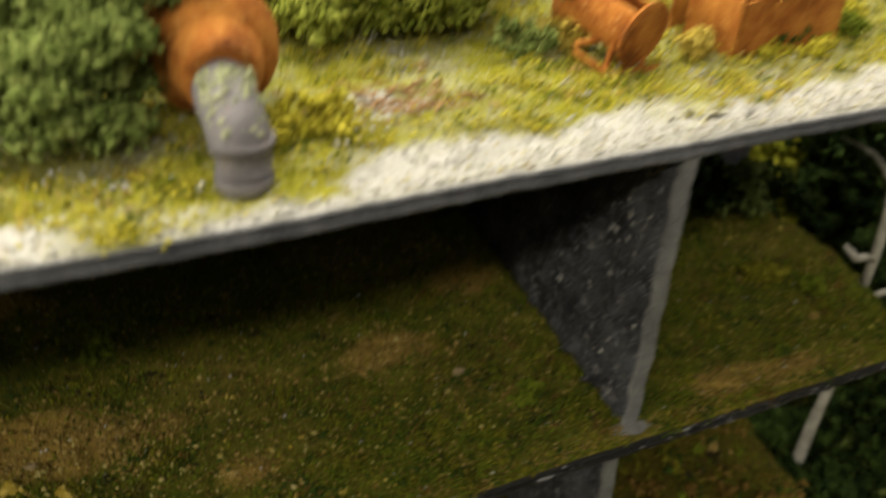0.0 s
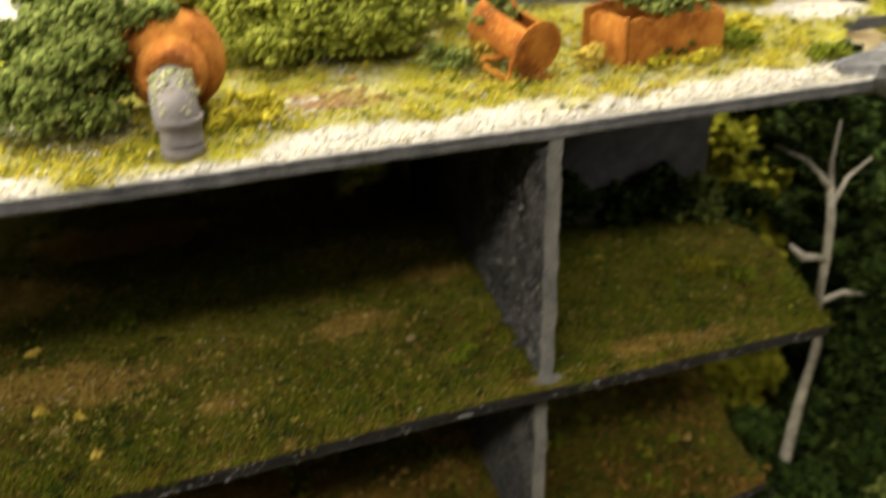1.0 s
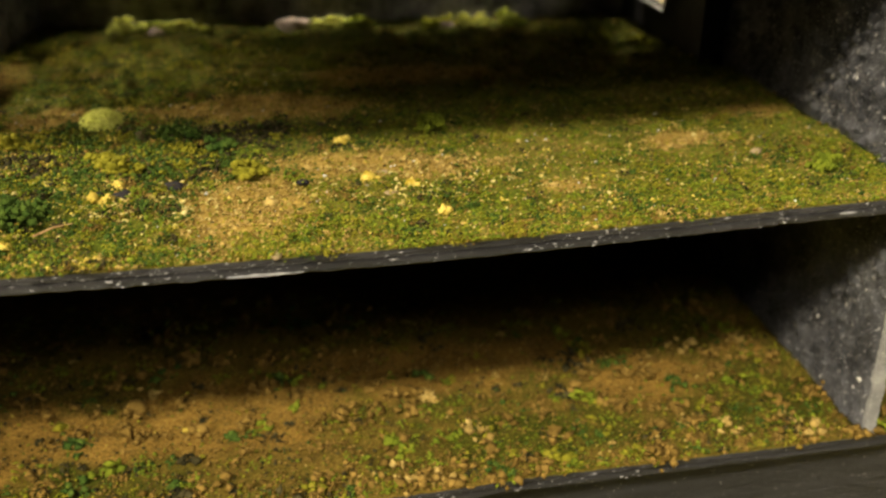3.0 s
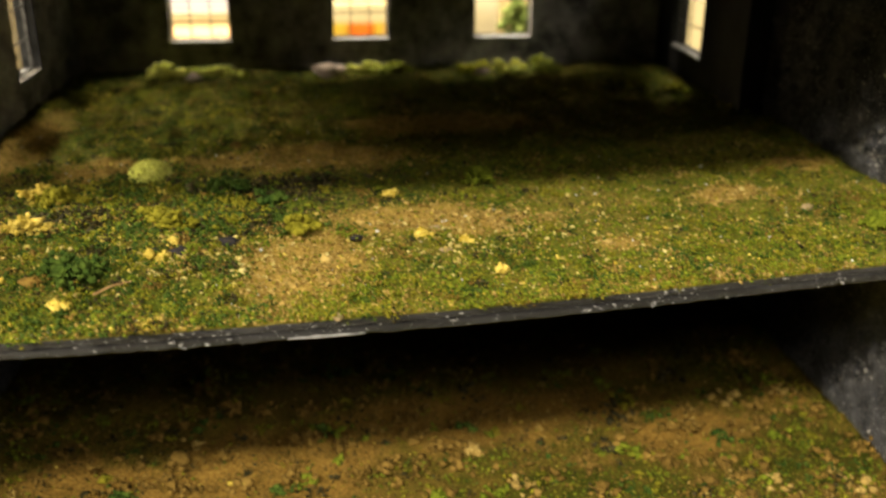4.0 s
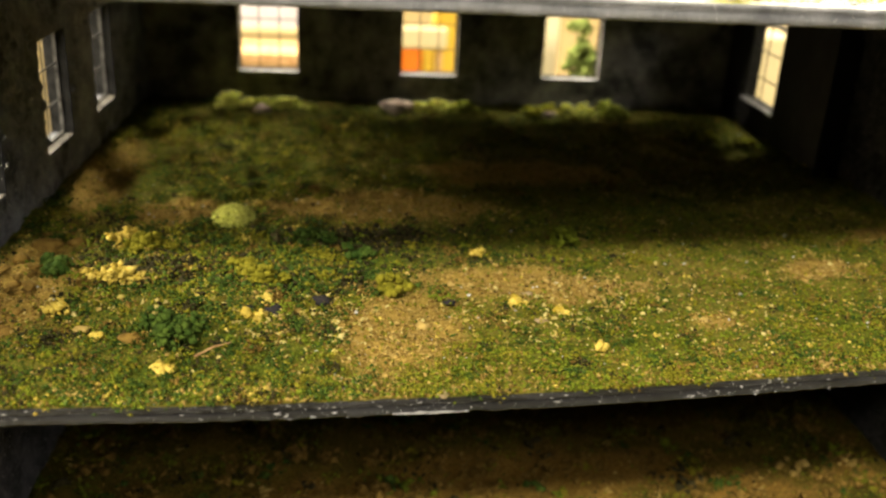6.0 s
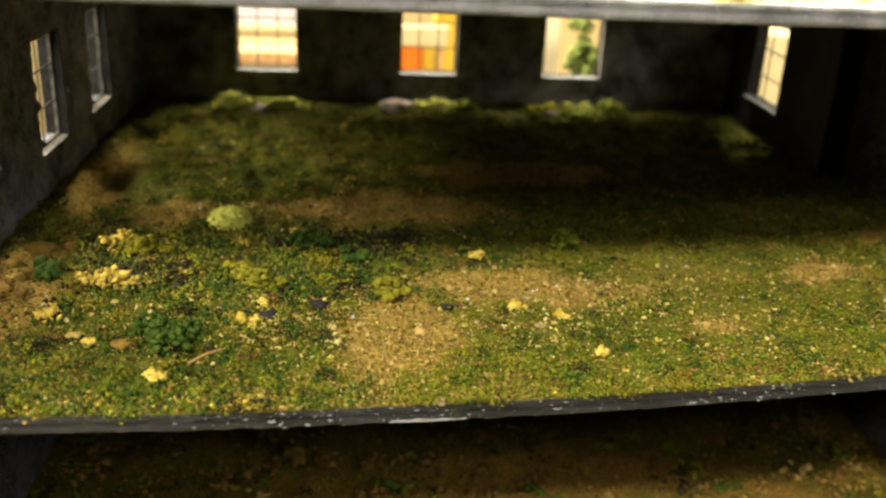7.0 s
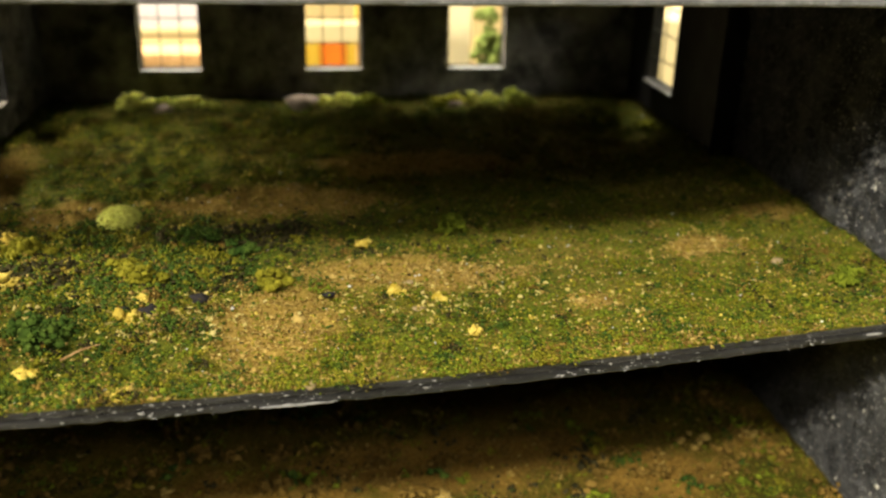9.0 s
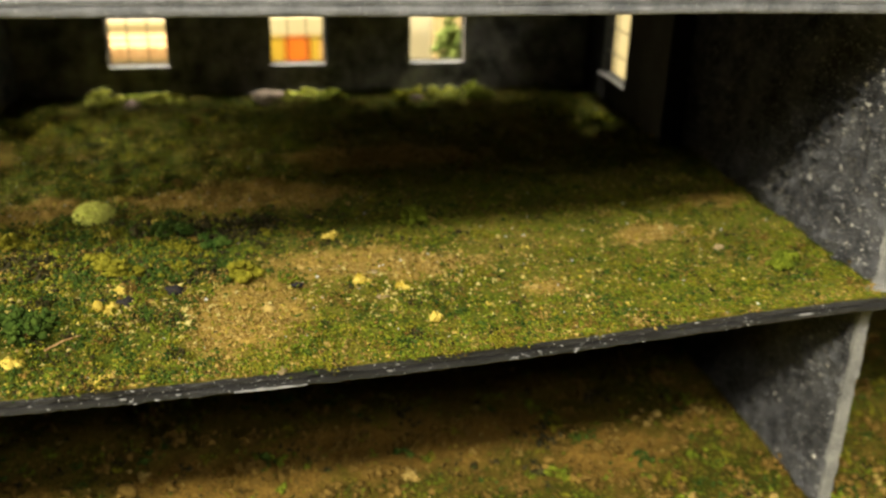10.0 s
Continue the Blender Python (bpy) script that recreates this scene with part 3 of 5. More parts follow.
def plaster_lumps(name, seed, count, y0, y1, z0, z1, label, face=lambda y: PART_X, mat=WALL, holes=()):
    """Blobs and splashes of rough plaster on a wall's face; face(y) is its x."""
    rng = np.random.default_rng(seed)
    y = rng.uniform(y0, y1, count)
    z = rng.uniform(z0, z1, count)
    keep = np.array([not any(a - 0.1 < p < b + 0.1 and WIN_LO - 0.1 < q < WIN_HI for a, b in holes) for p, q in zip(y, z)])
    y, z = y[keep], z[keep]
    x = np.array([face(p) for p in y])
    v, f = crumbs(rng, np.zeros((len(y), 3)), rng.uniform(0, 1, len(y)) ** 4 * 0.06 + 0.012, ICO1, 0.35, 1.0)
    v[:, 0] *= 0.45
    v += np.repeat(np.stack([x, y, z], 1), len(ICO1[0]), 0)
    return tagged(mesh_of(name, v, f, mat), label, "plaster", kind="stuff")


plaster_lumps("plaster_lumps", 15, 1500, 8.9, 16.0, 0.2, 4.8, "rough plaster lumps on the partition")
plaster_lumps("plaster_lumps", 16, 700, 9.1, 14.0, LOW + 0.2, -0.5, "rough plaster lumps on the lower partition")
plaster_lumps("plaster_lumps", 17, 900, 7.2, 23.4, 0.15, 5.2, "rough plaster lumps on the side wall", lambda y: -11.87 + (y - 6.8) * 0.0499, WESTWALL,
              [(6.8 + a, 6.8 + b) for a, b in left_wins])


def plaster_coat(owner, y0, y1, z0, z1, face, way, mat, cell=0.045, holes=(), depth=1.0):
    """A trowelled, lumpy coat of plaster on a wall's face; face(y) is its x, way the side it faces."""
    ny, nz = int((y1 - y0) / cell), int((z1 - z0) / cell)
    verts, faces = [], []
    for j in range(nz + 1):
        z = z0 + (z1 - z0) * j / nz
        for i in range(ny + 1):
            y = y0 + (y1 - y0) * i / ny
            a, b = fbm(y, z * 0.5, 2.6, 11.0), fbm(y * 1.25, z * 0.7, 7.0, 17.0)
            d = 0.02 + depth * (0.05 * max(0.0, a) + 0.13 * max(0.0, b) ** 1.5)
            if i in (0, ny) or j in (0, nz):
                d = 0.004
            verts.append((face(y) + way * d, y, z))
    for j in range(nz):
        for i in range(ny):
            y, z = y0 + (y1 - y0) * (i + 0.5) / ny, z0 + (z1 - z0) * (j + 0.5) / nz
            if not any(p < y < q and WIN_LO < z < SIDE_HI for p, q in holes):
                k = j * (ny + 1) + i
                faces.append((k, k + ny + 1, k + ny + 2, k + 1))
    return mesh_of("plaster_coat", verts, faces, mat, owner)


WEST_X = lambda y: -11.87 + (y - 6.8) * 0.0499
plaster_coat(wall_up, FRONT(7) + 0.42, 17.3, 0.02, 4.95, lambda y: PART_X, -1, WALL, depth=1.7)
plaster_coat(wall_down, FRONT_LOW(7) + 0.12, 16.1, LOW + 0.02, -SLAB - 0.01, lambda y: PART_X, -1, WALL, 0.055, depth=1.4)
plaster_coat(wall_west, 7.9, 17.0, LOW + 0.02, -SLAB - 0.01, WEST_X, 1, WALL, 0.085)
plaster_coat(wall_west, 6.9, 23.75, 0.02, 5.6, WEST_X, 1, WESTWALL, 0.075, [(6.8 + a, 6.8 + b) for a, b in left_wins])


def plaster_flecks(seed, count, y0, y1, z0, z1, face, label):
    """Small pale bits: chipped paint, and glints of the rough plaster painted as bits."""
    rng = np.random.default_rng(seed)
    y, z = rng.uniform(y0, y1, count), rng.uniform(z0, z1, count)
    v, f = crumbs(rng, np.zeros((count, 3)), rng.uniform(0, 1, count) ** 3 * 0.035 + 0.012, OCTA, 0.5, 1.0)
    v[:, 0] *= 0.5
    v[:, 1:] *= 1.2
    v += np.repeat(np.stack([[face(p) for p in y], y, z], 1), 6, 0)
    return tagged(mesh_of("plaster_flecks", v, f, WHITE), label, "plaster", kind="stuff")


plaster_flecks(18, 900, 8.8, 13.0, 0.2, 4.8, lambda y: PART_X - 0.045, "pale chips and painted glints on the partition")
plaster_flecks(19, 220, 9.1, 12.4, LOW + 0.2, -0.5, lambda y: PART_X - 0.045, "pale chips and painted glints on the lower partition")
plaster_flecks(20, 420, 6.95, 13.0, 0.2, 5.2, lambda y: WEST_X(y) + 0.045, "pale chips and painted glints on the side wall")


# ---- ground, table and room ----
def ground_earth(x, y):
    return min(1.0, max(0.0, 0.3 + 0.5 * fbm(x, y, 0.25, 8.0)))


def ground():
    nx = ny = 60
    verts = [(-60 + 140 * i / nx, -5 + 48 * j / ny, -10.6 + 0.5 * fbm(i, j, 0.15, 2.0)) for j in range(ny + 1) for i in range(nx + 1)]
    quads = [(j * (nx + 1) + i, j * (nx + 1) + i + 1, (j + 1) * (nx + 1) + i + 1, (j + 1) * (nx + 1) + i) for j in range(ny) for i in range(nx)]
    ob = mesh_of("ground", verts, quads, SOIL, smooth=True)
    at = ob.data.attributes.new("earth", "FLOAT", "POINT")
    at.data.foreach_set("value", np.array([ground_earth(x, y) for x, y, _ in verts], np.float32))
    return tagged(ob, "mossy brown scenery ground round the building", "ground", kind="structure")


ground()
bm = bmesh.new()
box(bm, -62, 82, -7, 92, -15, -11.6, 0.3)
tagged(part("table", bm, CREAM), "cream painted table top under the scenery", "table", kind="structure")
for name, q in (("backdrop_north", (-60, 80, 90, 91, -11.6, 34)), ("backdrop_west", (-31, -30, 4, 60, -11.6, 5)), ("backdrop_east", (80, 81, 10, 90, -11.6, 34))):
    bm = bmesh.new()
    box(bm, *q, bevel=0.1)
    tagged(part(name, bm, CREAM), "cream painted backdrop board round the scenery", "backdrop", kind="structure")


# ---- ground cover crumbs ----
def turf(name, rng, count, inside, height, pick, mats, label, sizes=(0.018, 0.05), flat=0.7):
    """Loose crumbs; inside(): a random plan point, pick(x, y): material number."""
    places, kinds = [], []
    for _ in range(count):
        x, y = inside()
        places.append((x, y, height(x, y)))
        kinds.append(pick(x, y))
    size = rng.uniform(0, 1, count) ** 2.2 * (sizes[1] - sizes[0]) + sizes[0]
    v, f = crumbs(rng, np.array(places), size, OCTA, 0.45, flat)
    ob = mesh_of(name, v, f, mats, index=np.repeat(kinds, 8))
    return tagged(ob, label, "grass", kind="stuff")


R = random.Random(5)
TURF = [GREEN, DARKGREEN, OLIVE, YELLOW, TAN, WHITE, BLACK, BROWN, YGREEN]


def choose(weights):
    return R.choices(range(len(weights)), weights)[0]


def pick_middle(x, y):
    e = earth_middle(x, y) + 0.25 * fbm(x, y, 2.2, 12.0)
    if R.random() < e * 0.86:
        return choose((0.5, 0.15, 1.0, 0.4, 6.0, 0.12, 0.25, 1.5))
    if spot(x, y, -5.43, 12.32, 1.5, 0.75) > 0.4:
        return choose((1.5, 4, 1.2, 0.3, 0.2, 0.05, 2.5))
    if spot(x, y, -8.11, 8.83, 0.9, 0.5) > 0.4:
        return choose((1, 7, 0.3, 0.1, 0.1, 0, 0.2))
    if x < -2.5 - 0.8 * fbm(x, y, 0.7, 33.0) and 10.6 < y + fbm(x, y, 0.8, 35.0) < 13.6:
        return choose((1.0, 4.2, 1.3, 0.2, 0.2, 0.02, 5.0, 1.4))
    if x < -6 and y < 12.5:
        return choose((3.2, 4.4, 2, 0.3, 0.3, 0.03, 1.1, 0.9))
    # Brighter turf paints the window light that falls here.
    if spot(x, y, -7.5, 18.7, 1.5, 0.7) > 0.5:
        return choose((2, 0.3, 3, 0.1, 0.2, 0, 0, 0, 2))
    if spot(x, y, -7.2, 16.9, 2.0, 0.5) > 0.5 or spot(x, y, -5.0, 20.9, 2.2, 0.6) > 0.5:
        return choose((1, 3, 1, 0, 0.1, 0, 2, 1))
    # Dark crumbs paint the unlit strip along the back wall.
    if y > 21.3:
        return choose((1, 4, 0.6, 0, 0, 0, 3, 0.8))
    if R.random() < 0.065:
        return choose((0, 0, 0, 0.8, 4.0, 0.35, 0.3, 1.0))
    d = 0.5 * fbm(x, y, 1.0, 51.0) + 0.5 * fbm(x, y, 3.4, 71.0) + 0.25 * fbm(x, y, 9.0, 73.0) + R.gauss(0, 0.12)
    if d < -0.30:
        return choose((1, 5, 0, 0, 0, 0, 1, 0.4))
    if d < 0.10:
        return choose((6, 1.0, 1.2 if x < -1 else 0.7, 0, 0.1, 0, 0.1, 0.3))
    return choose((2.0 if x < -1 else 3.8, 0.2, 6 if x < -1 else 4, 0.1, 0.3, 0, 0, 0.6))


def point_middle():
    while True:
        x, v = R.uniform(LEFT + 0.15, 14.1), R.random() ** 1.6
        y = FRONT(x) + 0.0 + v * (BACK - 0.1 - FRONT(x))
        if WEST_X(y) + 0.03 < x < RIGHT(y) - 0.08 and not PART_X - 0.05 < x < PART_X + 0.31:
            return x, y


turf("grass", np.random.default_rng(1), 150000, point_middle, lambda x, y: mound(x, y, 0.11 * min(1.0, (y - FRONT(x)) / 0.5)) + 0.005 + R.uniform(-0.01, 0.04), pick_middle, TURF,
     "green, olive and tan turf crumbs on the middle floor", (0.010, 0.040))


def coarse(name, seed, count, inside, z, pick, label, spread=0.09, bits=9, sizes=(0.018, 0.055)):
    """Coarse foam turf: little heaps of crumbs."""
    rng = np.random.default_rng(seed)
    places, kinds = [], []
    for _ in range(count):
        x, y = inside()
        kind, wide, n = pick(x, y), spread * R.uniform(0.5, 1.6), R.randint(bits // 2, bits * 2)
        lift = mound(x, y, 0.08)
        for _ in range(n):
            places.append((x + R.gauss(0, wide), y + R.gauss(0, wide), z(x) + lift + 0.02 + abs(R.gauss(0, wide * 0.45))))
            kinds.append(kind)
    v, f = crumbs(rng, np.array(places), rng.uniform(*sizes, len(places)), OCTA, 0.45, 0.8)
    return tagged(mesh_of(name, v, f, TURF, index=np.repeat(kinds, 8)), label, "grass", kind="stuff")


def point_coarse():
    while True:
        x, y = point_middle()
        if fbm(x, y, 0.8, 30.0) + (0.25 if x < -5.5 else 0.0) > R.uniform(-0.25, 0.45) and earth_middle(x, y) < 0.75:
            return x, y


def pick_coarse(x, y):
    g = fbm(x, y, 1.5, 21.0)
    if x < -5:
        return choose((2.5, 4.2, 2.4, 0.25, 0.3, 0.0, 1.6, 0.9))
    return choose((max(0.5, 4 + 4 * g), max(0.3, 2.4 + 4 * g), max(0.4, 3.0 - 3 * g), 0.1, 0.5, 0.0, 0.7, 1.0))


coarse("grass", 4, 2600, point_coarse, lambda x: 0.0, pick_coarse, "coarse green and dark turf heaps on the middle floor", 0.09, 14, (0.012, 0.036))


def point_overgrown():
    """The overgrown side of the middle floor, thickest round its middle."""
    while True:
        x, y = R.gauss(-7.6, 1.9), R.gauss(11.4, 1.3)
        if WEST_X(y) + 0.3 < x < -3.2 and y > FRONT(x) + 0.7 and earth_middle(x, y) < 0.7:
            return x, y


coarse("grass", 9, 430, point_overgrown, lambda x: 0.0, lambda x, y: choose((1.6, 4.5, 2.0, 0.12, 0.15, 0, 2.4, 0.8)), "dark green and olive foam heaps on the overgrown side of the floor", 0.11, 18, (0.018, 0.046))


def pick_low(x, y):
    # Darker crumbs right of the partition paint the lower bay's shadow.
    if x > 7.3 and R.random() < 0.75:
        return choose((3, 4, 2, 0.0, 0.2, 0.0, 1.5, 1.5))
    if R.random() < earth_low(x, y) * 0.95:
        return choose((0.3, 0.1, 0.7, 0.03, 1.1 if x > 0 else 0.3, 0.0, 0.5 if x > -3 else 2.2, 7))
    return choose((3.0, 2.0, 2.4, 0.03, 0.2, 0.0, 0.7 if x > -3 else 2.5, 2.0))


def point_low():
    while True:
        x, v = R.uniform(LEFT + 0.1, 14.2), R.random() ** 1.5
        y = FRONT_LOW(x) + 0.05 + v * (16 - FRONT_LOW(x))
        if x < RIGHT_LOW(y) - 0.08 and not PART_X - 0.05 < x < PART_X + 0.31:
            return x, y


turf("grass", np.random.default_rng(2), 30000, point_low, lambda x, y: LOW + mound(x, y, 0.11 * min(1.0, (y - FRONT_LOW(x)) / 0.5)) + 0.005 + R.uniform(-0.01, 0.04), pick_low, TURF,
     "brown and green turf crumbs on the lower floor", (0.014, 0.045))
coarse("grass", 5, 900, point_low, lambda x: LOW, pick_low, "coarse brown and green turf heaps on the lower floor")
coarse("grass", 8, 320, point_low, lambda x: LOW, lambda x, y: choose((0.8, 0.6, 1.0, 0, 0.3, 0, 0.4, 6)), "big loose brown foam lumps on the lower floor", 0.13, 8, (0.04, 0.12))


def deck(x):
    return RISE(x) + SLAB


def pick_roof(x, y):
    if R.random() < earth_roof(x, y) * 0.97:
        return choose((0.1, 0.0, 0.2, 0.15, 0.4, 9, 0.02, 0.0, 0.8))
    return choose((0.6, 0.0, 0.4, 0.4, 0.3, 1.8, 0.0, 0.0, 5.0))


def point_roof():
    while True:
        x, v = R.uniform(-8, 16.5), R.random() ** 1.6
        y = FRONT_ROOF(x) + 0.03 + v * ((17.3 if x > 7 else 23.7) - FRONT_ROOF(x))
        if x < ROOF_RIGHT(y) - 0.1:
            return x, y


turf("grass", np.random.default_rng(3), 60000, point_roof, lambda x, y: RISE(x) + SLAB + mound(x, y, 0.11 * min(1.0, (y - FRONT_ROOF(x)) / 0.5)) + 0.005 + R.uniform(-0.01, 0.04), pick_roof, TURF,
     "yellow-green turf and pale grit on the roof", (0.009, 0.027))


def point_mossy():
    while True:
        x, y = point_roof()
        if earth_roof(x, y) < 0.5 and fbm(x, y, 0.7, 40.0) > R.uniform(-0.4, 0.3):
            return x, y


coarse("grass", 6, 2600, point_mossy, deck, lambda x, y: choose((1.4, 0.1, 0.7, 0.3, 0.2, 0.6, 0.0, 0.0, 4.5)), "coarse yellow and green turf heaps on the roof", 0.11, 10, (0.012, 0.04))


# ---- plants ----
def clumps(rng, blobs, per, size, shape=ICO1, uneven=0.68):
    """Foliage bits on and in a set of blobs (x, y, z, rx, ry, rz)."""
    places = []
    for x, y, z, rx, ry, rz in blobs:
        n = max(6, int(per * (rx * ry + ry * rz + rz * rx) / 3))
        d = rng.normal(size=(n, 3))
        d /= np.linalg.norm(d, axis=1, keepdims=True)
        d[:, 2] = np.where(d[:, 2] < -0.35, -d[:, 2], d[:, 2])
        reach = 1 - 0.45 * rng.random((n, 1)) ** 2 + 0.12 * rng.normal(size=(n, 1))
        places.append(np.array((x, y, z)) + d * reach * np.array((rx, ry, rz)))
    places = np.concatenate(places)
    sizes = size * rng.uniform(0.45, 1.5, len(places))
    return crumbs(rng, places, sizes, shape, uneven, 0.85)


def blobs_in(rng, x, y, z, rx, ry, rz, n, small):
    """Uneven lobes that fill a larger outline."""
    d = rng.normal(size=(n, 3))
    d /= np.linalg.norm(d, axis=1, keepdims=True)
    d *= rng.random((n, 1)) ** 0.4 * 0.9
    out = []
    for a, b, c in d:
        r = small * rng.uniform(0.7, 1.35)
        out.append((x + a * rx, y + b * ry, max(z - rz * 0.75 + r * 0.6, z + c * rz), r, r, r * 0.85))
    return out


def bush(name, seed, x, y, z, rx, ry, rz, n, small, mat, label, per=420, size=0.075, category="bush", skirt=None):
    """A bush of foam clumps that stands on z."""
    rng = np.random.default_rng(seed)
    lobes = blobs_in(rng, x, y, z + rz * 0.8, rx, ry, rz, n, small)
    if skirt:
        lobes += blobs_in(rng, *skirt, n // 2, small)
    lobes.sort(key=lambda b: math.atan2(b[1] - y, b[0] - x))
    if n < 20:
        v, f = clumps(rng, lobes, per, size)
        v[:, 2] = np.maximum(v[:, 2], z - 0.02)
        return tagged(mesh_of(name, v, f, mat), label, category)
    thing = empty(name, x, y, z, label, category)
    for k in range(0, len(lobes), 5):
        v, f = clumps(rng, lobes[k:k + 5], per, size)
        v[:, 2] = np.maximum(v[:, 2], z - 0.02)
        under(mesh_of("foliage", v, f, mat), thing)
    return thing


bush("bush", 11, -0.83, 10.22, deck(0), 1.2, 1.25, 1.3, 30, 0.33, FOLIAGE, "dense dark green foam bush beside the rusty tank", 1700, 0.046, skirt=(-0.95, 9.55, deck(-1) + 0.6, 1.15, 0.65, 0.7))
bush("bush", 12, -1.66, 13.28, deck(0), 1.75, 1.1, 0.95, 34, 0.34, FOLIAGE, "rounded mid-green foam bush on the roof", 1500, 0.046)
bush("bush", 13, -3.89, 12.88, deck(-3), 2.9, 1.9, 0.42, 80, 0.3, OLIVELEAF, "low yellow-olive foam shrubs spread over the roof", 620, 0.065)
bush("bush", 14, 4.59, 13.4, deck(4), 2.0, 1.2, 1.15, 60, 0.42, LIGHTLEAF, "broad light green foam bush on the roof", 1500, 0.044)
bush("bush", 15, 13.62, 15.84, deck(13), 1.6, 0.9, 1.0, 34, 0.4, LIGHTLEAF, "yellow-green foam bush behind the rusty box", 850, 0.06)
bush("bush", 16, 2.66, 12.74, deck(2), 0.9, 0.9, 0.9, 26, 0.36, LIGHTLEAF, "light green foam bush behind the rusty tank", 1500, 0.044)
bush("bush", 17, -3.34, 11.03, deck(-3), 1.4, 0.6, 0.15, 20, 0.18, OLIVELEAF, "low olive weeds among pale grit on the roof", 700, 0.045)


def tree(name, seed, base, height, lobes, small, mat, label, per=380, size=0.08, trunk=0.12):
    """A trunk with limbs, and a crown of foam clumps in lobes (x, y, z, r)."""
    rng = np.random.default_rng(seed)
    thing = empty(name, *base, label, "tree")
    bx, by, bz = base
    bm = bmesh.new()
    top = (bx + 0.1, by, bz + height)
    rod(bm, [base, (bx + 0.05, by, bz + height * 0.5), top], [trunk, trunk * 0.8, trunk * 0.4])
    under(part("trunk", bm, BARK, smooth=True), thing)
    for x, y, z, r in lobes:
        bm = bmesh.new()
        s = bz + min(height * 0.8, max(0.2, (z - bz) * 0.55))
        rod(bm, [(bx + 0.05, by, s), ((bx + x) / 2, (by + y) / 2, (s + z) / 2 + 0.1), (x, y, z)], [trunk * 0.45, trunk * 0.3, trunk * 0.12], 6)
        under(part("limb", bm, BARK, smooth=True), thing)
    for x, y, z, r in lobes:
        v, f = clumps(rng, blobs_in(rng, x, y, z, r, r, r * 0.9, 9, small), per, size)
        under(mesh_of("foliage", v, f, mat), thing)
    return thing


tree("tree", 21, (2.82, 14.93, deck(2.6)), 3.0, [(1.91, 14.51, 7.53, 0.9), (2.9, 14.2, 7.15, 1.0), (4.02, 14.54, 7.56, 1.0), (2.63, 15.14, 8.74, 1.0), (3.49, 13.89, 6.35, 0.9), (2.09, 13.99, 6.34, 0.8), (3.53, 15.15, 9.05, 0.9)],
     0.36, LIGHTLEAF, "bushy light green model tree with a pale trunk on the roof", 1500, 0.044)
tree("tree", 22, (5.78, 15.84, deck(5)), 2.4, [(5.06, 15.61, 7.16, 0.9), (6.19, 15.64, 6.87, 0.9), (5.58, 15.94, 8.06, 0.9), (6.9, 15.66, 6.27, 0.7), (5.15, 14.98, 6.26, 0.8)],
     0.36, LIGHTLEAF, "light green model tree beside the parapet", 1500, 0.044)
tree("tree", 23, (-0.13, 16.81, deck(0)), 2.4, [(-0.73, 16.61, 7.09, 0.55), (0.36, 16.49, 7.01, 0.6), (-0.23, 16.71, 7.8, 0.8), (0.77, 16.6, 7.62, 0.7)],
     0.3, FOLIAGE, "dark green model tree at the back of the roof", 600, 0.06)


# the bare-limbed tree beside the open bay
def side_tree():
    y = 12.42
    thing = empty("tree", 15.7, y, -10.6, "dark green model tree with a bare pale grey trunk", "tree")
    for title, pts, rad in (("trunk", [(15.50, y, -10.6), (15.70, y, -8.4), (15.86, y, -5.5), (16.11, y, -3.3), (15.92, y + 0.05, -1.6), (15.89, y, -0.6), (15.82, y, 0.5), (15.64, y, 1.36)], [0.24, 0.2, 0.15, 0.13, 0.11, 0.12, 0.115, 0.09]),
                            ("limb", [(15.64, y, 1.3), (15.35, y + 0.1, 1.7), (14.99, y + 0.2, 2.05), (14.28, y + 0.5, 2.4)], [0.085, 0.065, 0.05, 0.025]),
                            ("limb", [(15.66, y, 1.3), (15.70, y + 0.2, 1.9), (15.90, y + 0.4, 2.9)], [0.085, 0.055, 0.03]),
                            ("limb", [(15.90, y, -0.7), (15.50, y - 0.1, -0.5), (15.09, y - 0.2, -0.4), (14.69, y - 0.15, -0.02)], [0.1, 0.09, 0.1, 0.045]),
                            ("limb", [(16.01, y, -1.9), (16.61, y, -1.75), (17.42, y + 0.1, -2.0)], [0.085, 0.075, 0.04]),
                            ("limb", [(15.75, y, 0.8), (16.31, y + 0.3, 1.4), (17.12, y + 0.6, 1.7)], [0.08, 0.06, 0.03])):
        bm = bmesh.new()
        rod(bm, pts, rad, 9)
        under(part(title, bm, BARK, smooth=True), thing)
    rng = np.random.default_rng(31)
    for x, yy, z, r in ((18.44, 15.12, 0.5, 1.5), (18.84, 14.29, -2.4, 1.5), (17.83, 15.75, 2.6, 1.3), (19.75, 14.92, 2.4, 1.5), (18.64, 14.71, -4.6, 1.3), (20.77, 15.12, -0.8, 1.6), (16.82, 16.37, 0.9, 1.1), (15.4, 16.48, 2.2, 0.8), (15.8, 16.48, -1.5, 1.0), (19.85, 13.88, -5.5, 1.8), (18.23, 17.1, -1.5, 1.8), (16.82, 17.41, -4, 1.6), (20.77, 14.5, 4.0, 1.5), (22.29, 15.54, 1.5, 1.8), (22.29, 15.02, -3, 1.8)):
        v, f = clumps(rng, blobs_in(rng, x, yy, z, r, r * 0.7, r, 9, 0.42), 200, 0.12, ICO1, 0.45)
        under(mesh_of("foliage", v, f, DEEPLEAF), thing)
    return thing


side_tree()
